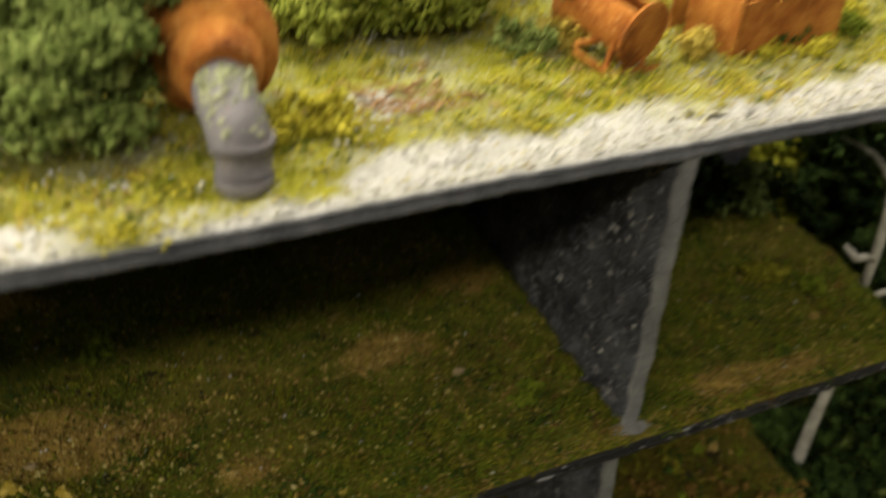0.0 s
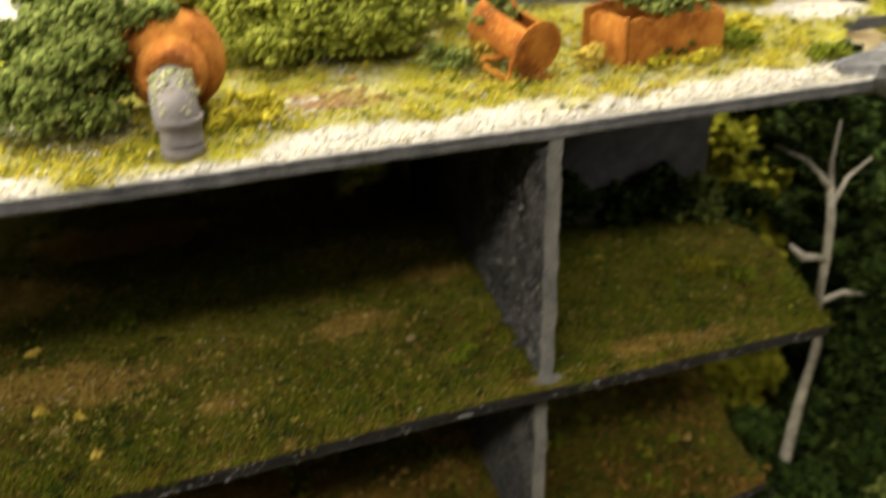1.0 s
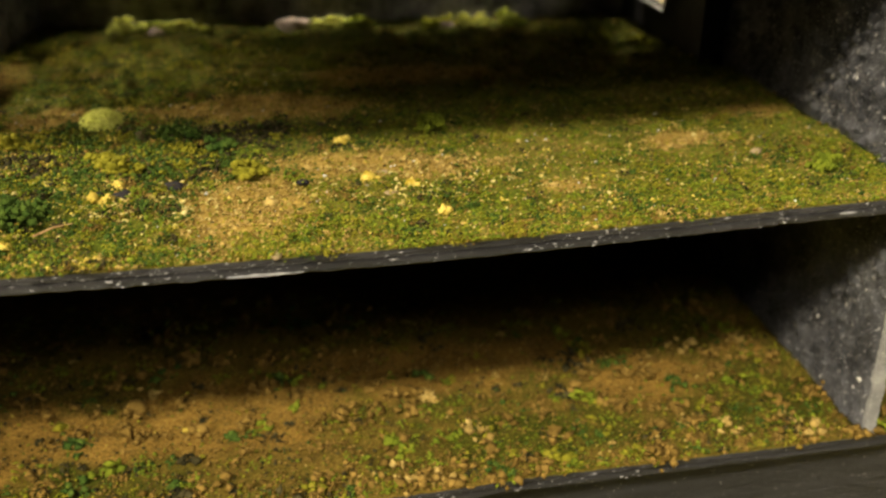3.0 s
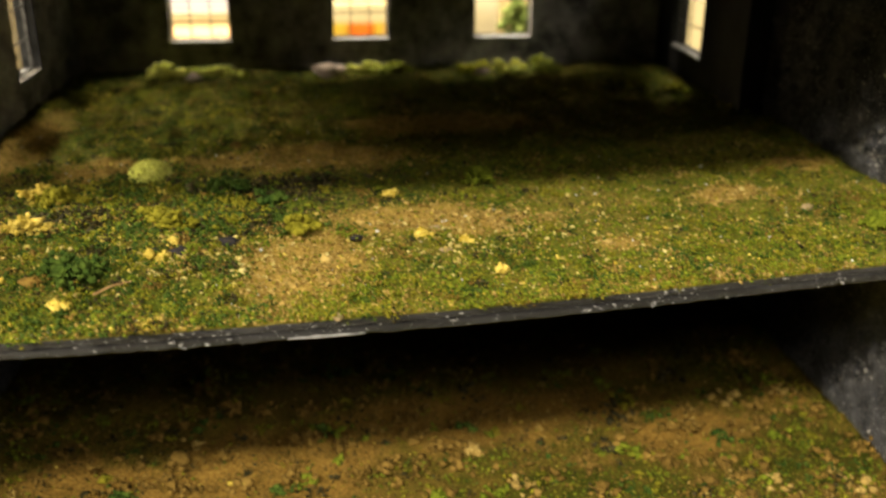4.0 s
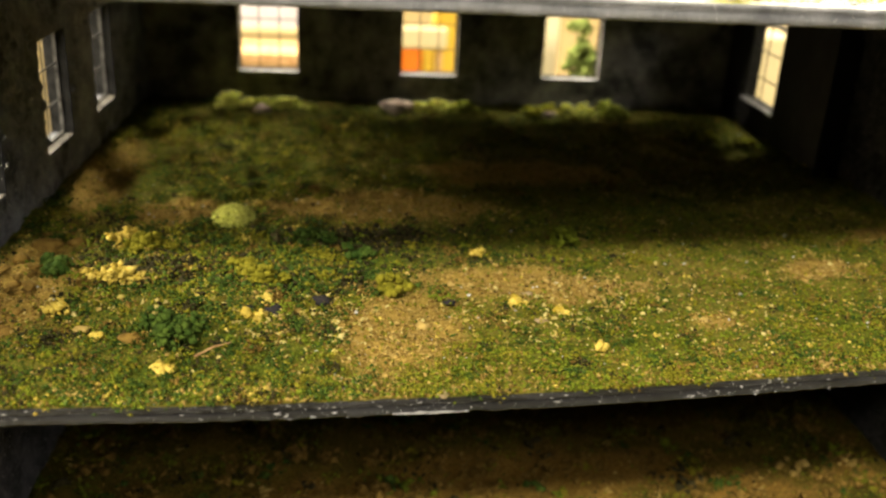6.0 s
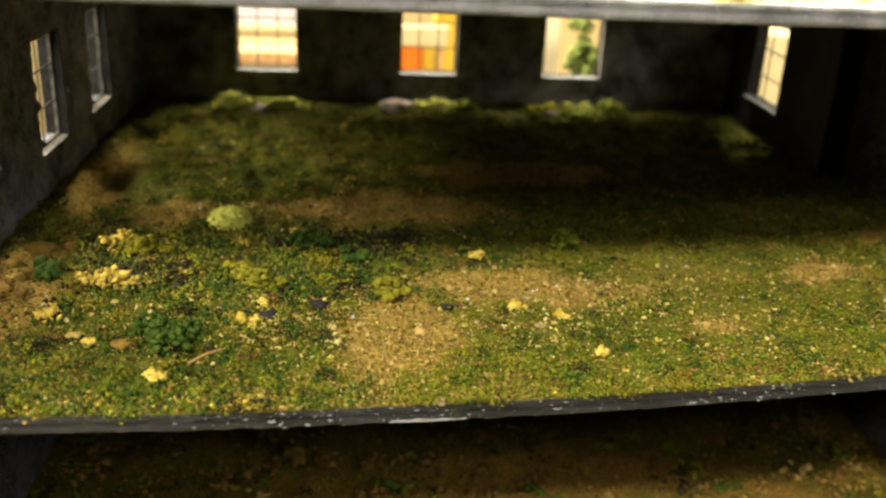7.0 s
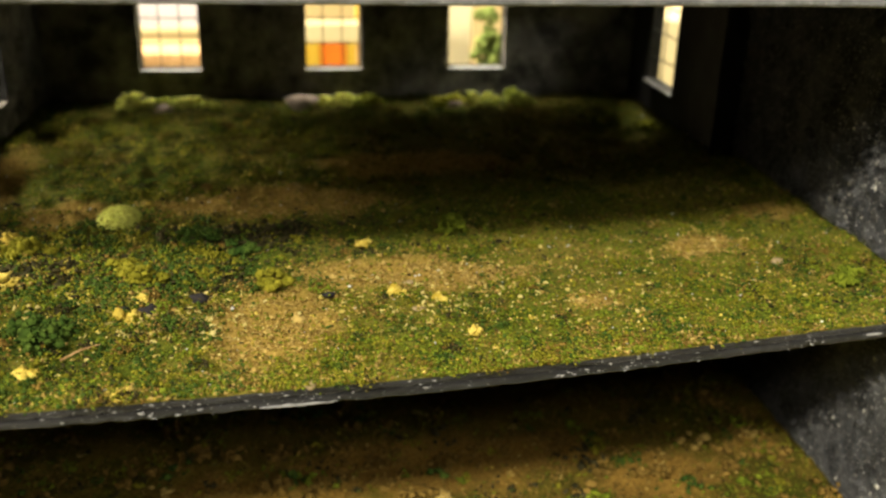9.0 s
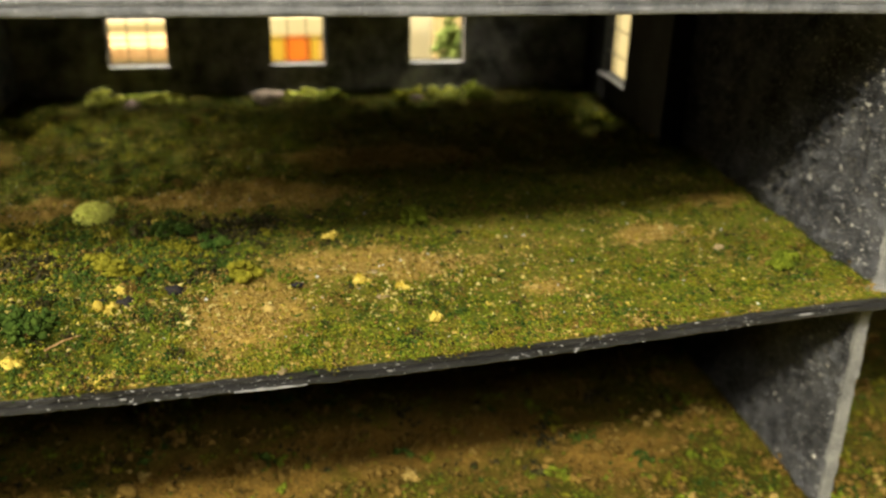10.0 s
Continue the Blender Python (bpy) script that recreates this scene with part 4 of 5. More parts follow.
bush("bush", 41, 15.9, 18.87, -10.6, 2.0, 1.4, 8.6, 130, 0.72, SHADELEAF, "tall yellow-green foam bush outside the open bay", 300, 0.115)
bush("bush", 42, 9.05, 14.45, 0.0, 1.5, 0.5, 0.95, 30, 0.32, DEEPLEAF, "dark overgrown bush against the bay's back wall", 300, 0.09)
bush("bush", 40, 11.81, 14.47, 0.0, 1.7, 0.5, 0.8, 34, 0.3, DEEPLEAF, "low dark bush against the bay's back wall", 300, 0.09)
bush("bush", 39, 18.03, 22.3, -10.6, 2.4, 1.6, 7.2, 80, 0.8, SHADELEAF, "tall yellow-green hedge behind the building", 160, 0.14)
bush("bush", 38, 23.81, 21.78, -10.6, 3.4, 1.8, 7.0, 90, 0.9, DEEPLEAF, "tall dark green hedge beyond the open bay", 100, 0.18)
bush("bush", 43, 13.14, 14.2, 0.0, 0.6, 0.6, 0.8, 14, 0.34, FOLIAGE, "green bush at the open end of the bay", 300, 0.09)
bush("bush", 44, 17.02, 13.04, -10.6, 2.6, 2.2, 2.6, 40, 0.7, DEEPLEAF, "dark green undergrowth round the tree's foot", 160, 0.15)
# Bush 36 is added only to darken the ground under the bay.
bush("bush", 36, 11.55, 10.96, -10.6, 2.3, 0.9, 1.5, 44, 0.45, DEEPLEAF, "added dark green clump that darkens the ground below the open bay", 200, 0.11)
bush("bush", 37, 15.7, 11.28, -10.6, 1.9, 0.8, 2.3, 50, 0.5, DEEPLEAF, "dark green undergrowth in front of the pale trunk", 200, 0.11)
bush("bush", 45, 16.01, 17.52, -10.6, 2.6, 1.6, 5.8, 90, 0.7, SHADELEAF, "yellow-green climbing bush beside the building", 130, 0.15)
bush("bush", 46, 20.77, 19.18, -10.6, 3.4, 2.4, 8.0, 60, 1.0, DEEPLEAF, "tall dark green hedge beyond the open bay", 70, 0.2)
bush("bush", 47, 26.34, 16.58, -10.6, 3.4, 3.0, 7.0, 50, 1.1, DEEPLEAF, "tall dark green hedge beyond the open bay", 60, 0.22)
bush("bush", 48, 19.04, 11.38, -10.6, 2.0, 1.6, 2.6, 40, 0.6, FOLIAGE, "green undergrowth on the ground beside the building", 120, 0.15)
bush("bush", 49, 18.03, 12, -10.6, 1.2, 1.0, 7.8, 60, 0.55, DEEPLEAF, "tall dark green climbing plant at the broken corner", 160, 0.12)


def broken_corner():
    """A torn lump of concrete that still hangs on the roof's corner."""
    bm = bmesh.new()
    rings, n = [], 12
    for j, (x, y, z, r) in enumerate(((13.2, 9.6, 5.25, 0.25), (13.9, 9.75, 5.2, 0.4), (14.5, 9.95, 5.1, 0.5), (15.1, 10.2, 5.0, 0.72), (15.7, 10.4, 4.95, 0.8), (16.3, 10.6, 5.0, 0.6), (16.6, 10.7, 5.0, 0.3))):
        rings.append([bm.verts.new((x + 0.15 * fbm(i, j, 0.9, 1.0), y + (r + 0.2 * fbm(i, j, 0.9, 3.0)) * math.cos(2 * math.pi * i / n), z + (r + 0.2 * fbm(j, i, 0.9, 5.0)) * math.sin(2 * math.pi * i / n))) for i in range(n)])
    for a, b in zip(rings, rings[1:]):
        for i in range(n):
            bm.faces.new((a[i], a[(i + 1) % n], b[(i + 1) % n], b[i]))
    bm.faces.new(rings[0][::-1])
    bm.faces.new(rings[-1])
    bmesh.ops.recalc_face_normals(bm, faces=bm.faces)
    return tagged(part("concrete_lump", bm, SLAB_PALE), "torn grey concrete lump hanging on the roof's corner", "rubble")


broken_corner()


# ---- things on the roof ----
def shift(thing, dx, dy):
    """Moves a thing with its parts over the deck, in centimetres."""
    thing.location.x += dx * S
    thing.location.y += dy * S
    return thing


def rusty_tank():
    """A lying round tank with a domed end, and a grey pipe that bends down from it to the deck."""
    z0 = deck(1)
    cx, cz = 0.9, z0 + 0.92
    thing = empty("storage_tank", cx, 10.2, z0, "round rusty iron tank half buried in bushes on the roof", "tank")
    bm = bmesh.new()
    sides, prof = 30, []
    for k in range(9):
        a = math.pi / 2 * k / 8
        prof.append((9.3 + 0.65 * (1 - math.cos(math.pi / 2 - a)), 0.85 * math.cos(a)))
    prof = prof[::-1] + [(10.02, 0.86), (10.05, 0.88), (10.15, 0.88), (10.19, 0.85), (10.9, 0.82), (11.2, 0.4), (11.25, 0.0)]
    rings = []
    for y, r in prof:
        rings.append([bm.verts.new((cx + max(r, 0.01) * math.cos(2 * math.pi * i / sides), y + 0.02 * fbm(i, y, 0.5, 2), cz + max(r, 0.01) * math.sin(2 * math.pi * i / sides))) for i in range(sides)])
    for a, b in zip(rings, rings[1:]):
        for i in range(sides):
            bm.faces.new((a[i], b[i], b[(i + 1) % sides], a[(i + 1) % sides]))
    bmesh.ops.recalc_face_normals(bm, faces=bm.faces)
    under(part("body", bm, RUST, smooth=True), thing)
    bm = bmesh.new()
    rod(bm, [(cx - 0.02, 9.7, cz - 0.02), (cx - 0.02, 9.3, cz), (cx - 0.02, 9.05, cz), (cx - 0.02, 8.95, cz - 0.02), (cx - 0.02, 8.93, cz - 0.02)], [0.66, 0.56, 0.47, 0.44, 0.3], 22)
    under(part("nozzle", bm, RUST, smooth=True), thing)
    bm = bmesh.new()
    pts = [(cx - 0.02, 9.2, cz - 0.03)]
    for k in range(10):
        a = math.pi / 2 * k / 9
        pts.append((cx - 0.04 + 0.06 * k / 9, 8.72 - 0.58 * math.sin(a), z0 + 0.46 + 0.33 * math.cos(a)))
    rod(bm, pts, [0.36] * 5 + [0.355, 0.36, 0.36, 0.36, 0.36, 0.36], 22)
    elbow = under(part("elbow", bm, PIPE, smooth=True, label="moss-grown grey pipe elbow"), thing)
    x, y = cx + 0.03, 8.14
    bm = bmesh.new()
    rod(bm, [(x, y, z0 + 0.56), (x, y, z0 + 0.52), (x, y, z0 + 0.5), (x, y - 0.02, z0 + 0.2), (x, y - 0.02, z0 + 0.16), (x, y - 0.02, z0 + 0.08), (x, y - 0.02, z0 - 0.02)], [0.34, 0.34, 0.325, 0.32, 0.335, 0.34, 0.33], 22)
    under(part("pipe", bm, PIPE, smooth=True, label="grey pipe end standing on the deck"), thing)
    bm = bmesh.new()
    rod(bm, [(x, y, z0 + 0.62), (x, y, z0 + 0.6), (x, y, z0 + 0.54), (x, y, z0 + 0.52)], [0.36, 0.375, 0.375, 0.35], 22)
    under(part("collar", bm, PIPE, smooth=True), thing)
    rng = np.random.default_rng(61)
    v, f = clumps(rng, [(cx - 0.03, 8.7, z0 + 0.98, 0.33, 0.38, 0.18), (cx - 0.02, 8.35, z0 + 0.86, 0.33, 0.24, 0.2), (cx, 8.1, z0 + 0.72, 0.31, 0.2, 0.14)], 5200, 0.028)
    mesh_of("moss", v, f, MOSS, elbow, "pale green moss on the elbow")
    v, f = clumps(rng, blobs_in(rng, cx - 0.3, 9.95, cz + 0.82, 0.5, 0.35, 0.22, 14, 0.17), 900, 0.045)
    under(mesh_of("creeper", v, f, FOLIAGE, label="green creeper on top of the tank"), thing)
    v, f = clumps(rng, blobs_in(rng, cx + 0.1, 10.6, cz + 0.85, 0.6, 0.4, 0.25, 10, 0.22), 600, 0.065)
    under(mesh_of("creeper", v, f, LIGHTLEAF, label="light green creeper on top of the tank"), thing)
    return thing


shift(rusty_tank(), -0.05, 0.31)


def rusty_boiler():
    """A cut-open drum on a broken cradle."""
    z0 = deck(7.5)
    thing = empty("boiler_drum", 7.4, 11.2, z0, "rusty iron drum lying on a broken cradle", "scrap metal")
    axis = Matrix.Translation((7.3, 11.35, z0 + 0.74)) @ Matrix.Rotation(radians(-68), 4, "Z") @ Matrix.Rotation(radians(12), 4, "Y") @ Matrix.Scale(0.9, 4)
    bm = bmesh.new()
    sides = 26
    inner, outer = [], []
    for j in range(7):
        x = -0.85 + 1.55 * j / 6
        flare = 0.16 * max(0, 1 - j / 2) ** 2
        ro = 0.52 + flare
        outer.append([bm.verts.new(axis @ Vector((x + 0.04 * fbm(i, j, 0.7, 3), ro * math.cos(a), ro * math.sin(a)))) for i, a in enumerate([radians(122) + radians(294) * i / sides for i in range(sides + 1)])])
        inner.append([bm.verts.new(axis @ Vector((x, (ro - 0.05) * math.cos(a), (ro - 0.05) * math.sin(a)))) for a in [radians(122) + radians(294) * i / sides for i in range(sides + 1)]])
    for grid, flip in ((outer, False), (inner, True)):
        for a, b in zip(grid, grid[1:]):
            for i in range(sides):
                q = (a[i], a[i + 1], b[i + 1], b[i])
                bm.faces.new(q[::-1] if flip else q)
    for i in range(sides):
        bm.faces.new((outer[0][i], inner[0][i], inner[0][i + 1], outer[0][i + 1]))
        bm.faces.new((outer[-1][i], outer[-1][i + 1], inner[-1][i + 1], inner[-1][i]))
    for j in range(6):
        bm.faces.new((outer[j][0], outer[j + 1][0], inner[j + 1][0], inner[j][0]))
        bm.faces.new((outer[j][-1], inner[j][-1], inner[j + 1][-1], outer[j + 1][-1]))
    bmesh.ops.recalc_face_normals(bm, faces=bm.faces)
    under(part("shell", bm, RUST, smooth=True), thing)
    bm = bmesh.new()
    p = [axis @ Vector((x, 0, 0)) for x in (0.66, 0.72, 0.76)]
    rod(bm, p, [0.56, 0.58, 0.5], 26)
    under(part("end_plate", bm, RUST), thing)
    for pts in ([(6.9, 10.75, z0 + 0.02), (7.5, 10.72, z0 + 0.05), (8.05, 10.8, z0 + 0.03)], [(6.95, 10.78, z0), (7.1, 10.9, z0 + 0.5)],
                [(6.6, 11.2, z0 + 0.25), (6.95, 10.75, z0 + 0.05)], [(7.6, 10.8, z0 + 0.02), (7.75, 11.0, z0 + 0.35)], [(6.5, 11.0, z0 + 0.45), (7.0, 11.2, z0 + 0.4)]):
        bm = bmesh.new()
        rod(bm, pts, [0.055] * len(pts), 6)
        under(part("cradle_bar", bm, RUST), thing)
    rng = np.random.default_rng(62)
    v, f = clumps(rng, blobs_in(rng, 7.0, 12.0, z0 + 1.05, 0.6, 0.35, 0.4, 14, 0.2), 800, 0.05)
    under(mesh_of("creeper", v, f, FOLIAGE, label="green weeds growing over the drum"), thing)
    return thing


shift(rusty_boiler(), 0.0, 0.16)


def rusty_box():
    """An open iron box, its corner split, full of weeds."""
    z0 = deck(10.3)
    thing = empty("iron_box", 10.2, 11.6, z0, "open rusty iron tank box full of weeds", "scrap metal")
    for title, a, b in (("front_panel", (9.33, 10.8), (11.45, 10.95)), ("left_panel", (8.9, 11.75), (9.24, 10.82)), ("back_panel", (11.5, 12.6), (8.95, 12.3)), ("right_panel", (11.47, 11.0), (11.55, 12.5))):
        bm = bmesh.new()
        a3, b3 = Vector((*a, z0)), Vector((*b, z0))
        n = Vector((-(b3 - a3).y, (b3 - a3).x, 0)).normalized() * 0.05
        steps = 10
        lo, hi, lo2, hi2 = [], [], [], []
        for k in range(steps + 1):
            p = a3.lerp(b3, k / steps)
            h = 1.0 + 0.13 * fbm(p.x, p.y, 3.0, 1.0)
            wob = Vector((0, 0.03 * fbm(p.x, p.y, 2.0, 5.0), 0))
            lo.append(bm.verts.new(p))
            lo2.append(bm.verts.new(p + n))
            hi.append(bm.verts.new(p + wob + Vector((0, 0, h))))
            hi2.append(bm.verts.new(p + wob + n + Vector((0, 0, h))))
        for k in range(steps):
            bm.faces.new((lo[k], lo[k + 1], hi[k + 1], hi[k]))
            bm.faces.new((lo2[k], hi2[k], hi2[k + 1], lo2[k + 1]))
            bm.faces.new((hi[k], hi[k + 1], hi2[k + 1], hi2[k]))
        bm.faces.new((lo[0], hi[0], hi2[0], lo2[0]))
        bm.faces.new((lo[-1], lo2[-1], hi2[-1], hi[-1]))
        bmesh.ops.recalc_face_normals(bm, faces=bm.faces)
        under(part(title, bm, RUST), thing)
    bm = bmesh.new()
    rod(bm, [(9.26, 10.84, z0), (9.26, 10.84, z0 + 1.02)], [0.07, 0.06], 8)
    under(part("corner_post", bm, RUST), thing)
    bm = bmesh.new()
    rod(bm, [(10.0, 11.5, z0 + 1.2), (10.45, 11.55, z0 + 1.36)], [0.22, 0.22], 14)
    under(part("drum", bm, RUST), thing)
    bm = bmesh.new()
    rod(bm, [(10.95, 11.8, z0 + 1.0), (11.05, 11.7, z0 + 1.45)], [0.14, 0.12], 12)
    under(part("pipe_stub", bm, RUST), thing)
    rng = np.random.default_rng(63)
    v, f = clumps(rng, blobs_in(rng, 10.2, 11.65, z0 + 1.1, 1.25, 0.8, 0.26, 40, 0.22), 900, 0.045)
    under(mesh_of("planting", v, f, FOLIAGE, label="green weeds filling the box"), thing)
    return thing


shift(rusty_box(), 0.1, 0.2)
for seed, x, y, rx, ry, rz, mat, label in ((71, 10.55, 11.25, 0.55, 0.2, 0.3, DARKGREEN, "dark green moss clump in front of the rusty box"),
                                           (72, 8.74, 11.19, 0.2, 0.15, 0.25, YELLOW, "yellow weed clump between the rusty scraps"),
                                           (73, 12.79, 12.52, 0.5, 0.5, 0.2, YGREEN, "yellow weed clump on the roof"),
                                           (74, 6.67, 11.98, 0.25, 0.5, 0.3, YELLOW, "yellow weeds beside the rusty drum"),
                                           (75, 1.97, 9.53, 0.8, 0.65, 0.26, YGREEN, "yellow-green weeds beside the pipe"),
                                           (76, 5.95, 11.86, 0.7, 0.5, 0.25, FOLIAGE, "green weeds on the roof"),
                                           (77, 13.46, 10.2, 0.4, 0.4, 0.15, GREEN, "green moss clump near the roof's broken corner"),
                                           (78, -2.56, 10.4, 0.9, 0.5, 0.15, OLIVELEAF, "low olive weeds on the roof"),
                                           (79, 10.44, 10.98, 1.3, 0.3, 0.08, YGREEN, "low yellow moss in front of the rusty box"),
                                           (80, 12.21, 11.73, 0.5, 0.4, 0.14, GREEN, "green moss beside the rusty box")):
    bush("weeds", seed, x, y, deck(x), rx, ry, rz, 14, 0.17, mat, label, 900, 0.04, "weeds")


def crate(x, y, z, turn):
    thing = empty("crate", x, y, z, "weathered pinkish wooden crate among the roof bushes", "crate")
    m = Matrix.Translation((x, y, z)) @ Matrix.Rotation(radians(turn), 4, "Z")
    for k in range(4):
        bm = bmesh.new()
        box(bm, -0.4, 0.4, -0.3, 0.3, 0.42 * k - 0.46, 0.42 * k - 0.06, 0.03)
        bmesh.ops.transform(bm, matrix=m, verts=bm.verts)
        under(part("board", bm, STONE), thing)
    return thing


crate(-1.02, 15.15, deck(-1) + 0.45, 12)


# ---- single bits on the middle floor ----
def clump(name, seed, x, y, z, r, mat, label, category, n=5, size=0.05):
    return bush(name, seed, x, y, z, r * 1.1, r, r * 0.42, n, r * 0.42, mat, label, 900, size, category)


for k, (x, y, r) in enumerate(((-6.79, 9.26, 0.19), (-7.95, 7.72, 0.17), (-9.39, 12.51, 0.3), (-9.6, 10.91, 0.3), (-9.14, 10.6, 0.34), (-6.62, 9.94, 0.13), (-2.49, 9.93, 0.17),
                                (-1.75, 9.62, 0.11), (-1.36, 8.38, 0.08), (-2.87, 12.09, 0.13), (-9.9, 9.65, 0.18), (-9.09, 8.77, 0.08), (0.9, 11.0, 0.07))):
    clump("turf_clump", 100 + k, x, y, 0.0, r, YELLOW, "yellow foam turf clump lying on the grass", "turf clump", 6, 0.045)
for k, (x, y, r, mat, label) in enumerate(((-6.69, 10.83, 0.34, OLIVE, "olive weed clump on the middle floor"), (-7.09, 11.25, 0.3, OLIVE, "olive weed clump on the middle floor"),
                                           (-4.52, 10.54, 0.26, OLIVE, "olive weed clump on the middle floor"), (-8.02, 8.85, 0.5, DARKGREEN, "dark green moss clump on the middle floor"),
                                           (-1.07, 12.78, 0.3, GREEN, "bright green moss clump on the middle floor"), (-4.16, 13.19, 0.16, BLACK, "dark withered clump on the middle floor"),
                                           (-5.83, 12.64, 0.4, DARKGREEN, "dark green moss clump on the middle floor"), (-6.52, 12.64, 0.18, BLACK, "dark withered clump on the middle floor"),
                                           (-8.89, 12.19, 0.4, OLIVE, "olive weed clump on the middle floor"), (-5.13, 11.9, 0.3, DARKGREEN, "dark green moss clump on the middle floor"),
                                           (-10.34, 11.12, 0.35, DARKGREEN, "dark green moss clump on the middle floor"), (11.84, 11.68, 0.45, OLIVE, "olive weed clump in the open bay"),
                                           (5.66, 9.59, 0.3, GREEN, "green moss clump beside the partition"), (12.74, 11.08, 0.3, GREEN, "green moss clump in the open bay"))):
    clump("weed_clump", 140 + k, x, y, -0.02, r, mat, label, "weeds", 7, 0.05)


def tuft(x, y, r):
    """A ball of fine upright fibres."""
    rng = np.random.default_rng(81)
    verts, faces = [], []
    for _ in range(1800):
        a, t = rng.uniform(0, 2 * math.pi), rng.random() ** 0.5
        out = Vector((math.cos(a) * t, math.sin(a) * t, math.sqrt(1 - t * t) * 0.78))
        foot, tip = out * r * 0.8, out * r * rng.uniform(0.98, 1.3)
        side = out.cross(Vector((rng.normal(), rng.normal(), rng.normal()))).normalized() * 0.012
        k = len(verts)
        verts += [(x + foot.x - side.x, y + foot.y - side.y, foot.z - side.z), (x + foot.x + side.x, y + foot.y + side.y, foot.z + side.z), (x + tip.x, y + tip.y, tip.z)]
        faces.append((k, k + 1, k + 2))
    a, t = rng.uniform(0, 2 * math.pi, 1300), rng.random(1300) ** 0.5
    dome = np.stack([x + r * 1.05 * t * np.cos(a), y + r * 1.05 * t * np.sin(a), 0.72 * r * np.sqrt(np.maximum(0, 1 - t * t)) + 0.02], 1)
    v, f = crumbs(rng, dome, rng.uniform(0.02, 0.05, 1300))
    faces += (f + len(verts)).tolist()
    verts += v.tolist()
    return tagged(mesh_of("grass_tuft", verts, faces, TUFT), "pale green dome of static grass on the middle floor", "grass tuft")


tuft(-7.56, 13.72, 0.4)


def stone(seed, x, y, z, r, mat, label, flat=0.6):
    rng = np.random.default_rng(seed)
    v, f = ICO2
    v = v * (1 + 0.16 * rng.normal(size=(1, 3))) * r
    v = v * np.array([1 + 0.45 * noise.noise(Vector(p) / r * 1.6 + Vector((seed, 0, 0))) + 0.3 * noise.noise(Vector(p) / r * 3.7 + Vector((0, seed, 0))) for p in v])[:, None]
    v[:, 2] *= flat
    v += np.array((x, y, z + r * flat * 0.45))
    return tagged(mesh_of("stone", v, f, mat, smooth=True), label, "stone", "stones on the floor")


for k, (x, y, r, mat, label) in enumerate(((-5.73, 10.06, 0.2, SLATE, "dark slate pebble on the turf"), (-2.14, 9.33, 0.12, STONE, "grey pebble on the turf"),
                                           (-2.2, 10.37, 0.11, STONE, "grey pebble on the turf"), (-4.13, 9.13, 0.16, TAN, "tan pebble on the earth"), (-6.5, 9.6, 0.21, SLATE, "dark slate pebble on the turf"), (-6.9, 9.68, 0.14, SLATE, "dark slate pebble on the turf"), (-7.8, 10.3, 0.16, SLATE, "dark slate pebble on the turf"), (-3.6, 10.0, 0.14, SLATE, "dark slate pebble on the turf"), (-8.62, 8.7, 0.24, BROWN, "brown bark rock on the turf"), (-0.45, 9.9, 0.13, TAN, "tan pebble on the turf"), (1.6, 8.9, 0.1, TAN, "tan pebble on the turf"),
                                           (4.82, 11.2, 0.14, TAN, "tan pebble on the turf"), (4.81, 10.62, 0.16, STONE, "brown pebble on the turf"), (0.62, 9.35, 0.14, TAN, "tan pebble on the turf"),
                                           (-4.64, 8.14, 0.1, TAN, "tan pebble on the earth"), (-3.85, 22.8, 0.6, PINKSTONE, "pale pinkish stone lump under the window"), (-7.62, 22.4, 0.36, PINKSTONE, "pale stone lump under the window"), (0.6, 22.5, 0.36, PINKSTONE, "pale stone lump under the window"), (-10.78, 12.28, 0.3, BROWN, "tan rock beside the side wall"),
                                           (-11.05, 11.64, 0.24, BROWN, "tan rock beside the side wall"), (-10.29, 12.5, 0.2, BROWN, "tan rock beside the side wall"), (-9.39, 9.03, 0.14, TAN, "tan bark chip on the turf"),
                                           (-3.99, 7.07, 0.12, STONE, "grey pebble at the slab's edge"), (-7.75, 10.14, 0.1, STONE, "grey pebble on the turf"))):
    stone(200 + k, x, y, 0.0, r * 0.75, mat, label, 0.5)
for k, (x, y, r) in enumerate(((-5.85, 10.55, 0.14), (3.9, 10.28, 0.1), (-0.94, 10.52, 0.1), (-4.47, 11.89, 0.16), (-2.51, 11.61, 0.12), (-7.22, 11.44, 0.2), (1.83, 11.26, 0.12))):
    stone(240 + k, x, y, LOW, r, BROWN, "tan lump of earth on the lower floor")


def twig(points, r, label, mat=TWIG, z=0.0):
    bm = bmesh.new()
    rod(bm, [(x, y, z + h) for x, y, h in points], [r] * (len(points) - 1) + [r * 0.5], 6)
    return tagged(part("twig", bm, mat), label, "twig")


twig([(-7.56, 8.11, 0.05), (-7.32, 8.32, 0.09), (-7.08, 8.53, 0.06)], 0.018, "thin straw-coloured twig on the turf")
twig([(-8.98, 12.09, 0.08), (-8.59, 11.93, 0.12), (-8.19, 11.77, 0.05)], 0.04, "dark twig on the turf", BLACK)
twig([(-6.19, 10.54, 0.06), (-5.84, 10.47, 0.06)], 0.05, "pale bark piece on the lower floor", YELLOW, LOW)
# a few dark bits on the roof's pale grit, and twigs and bark behind it
rng = np.random.default_rng(92)
spread = np.stack([rng.normal(7.92, 0.35, 9), rng.normal(9.2, 0.1, 9), np.full(9, deck(7.92) + 0.03)], 1)
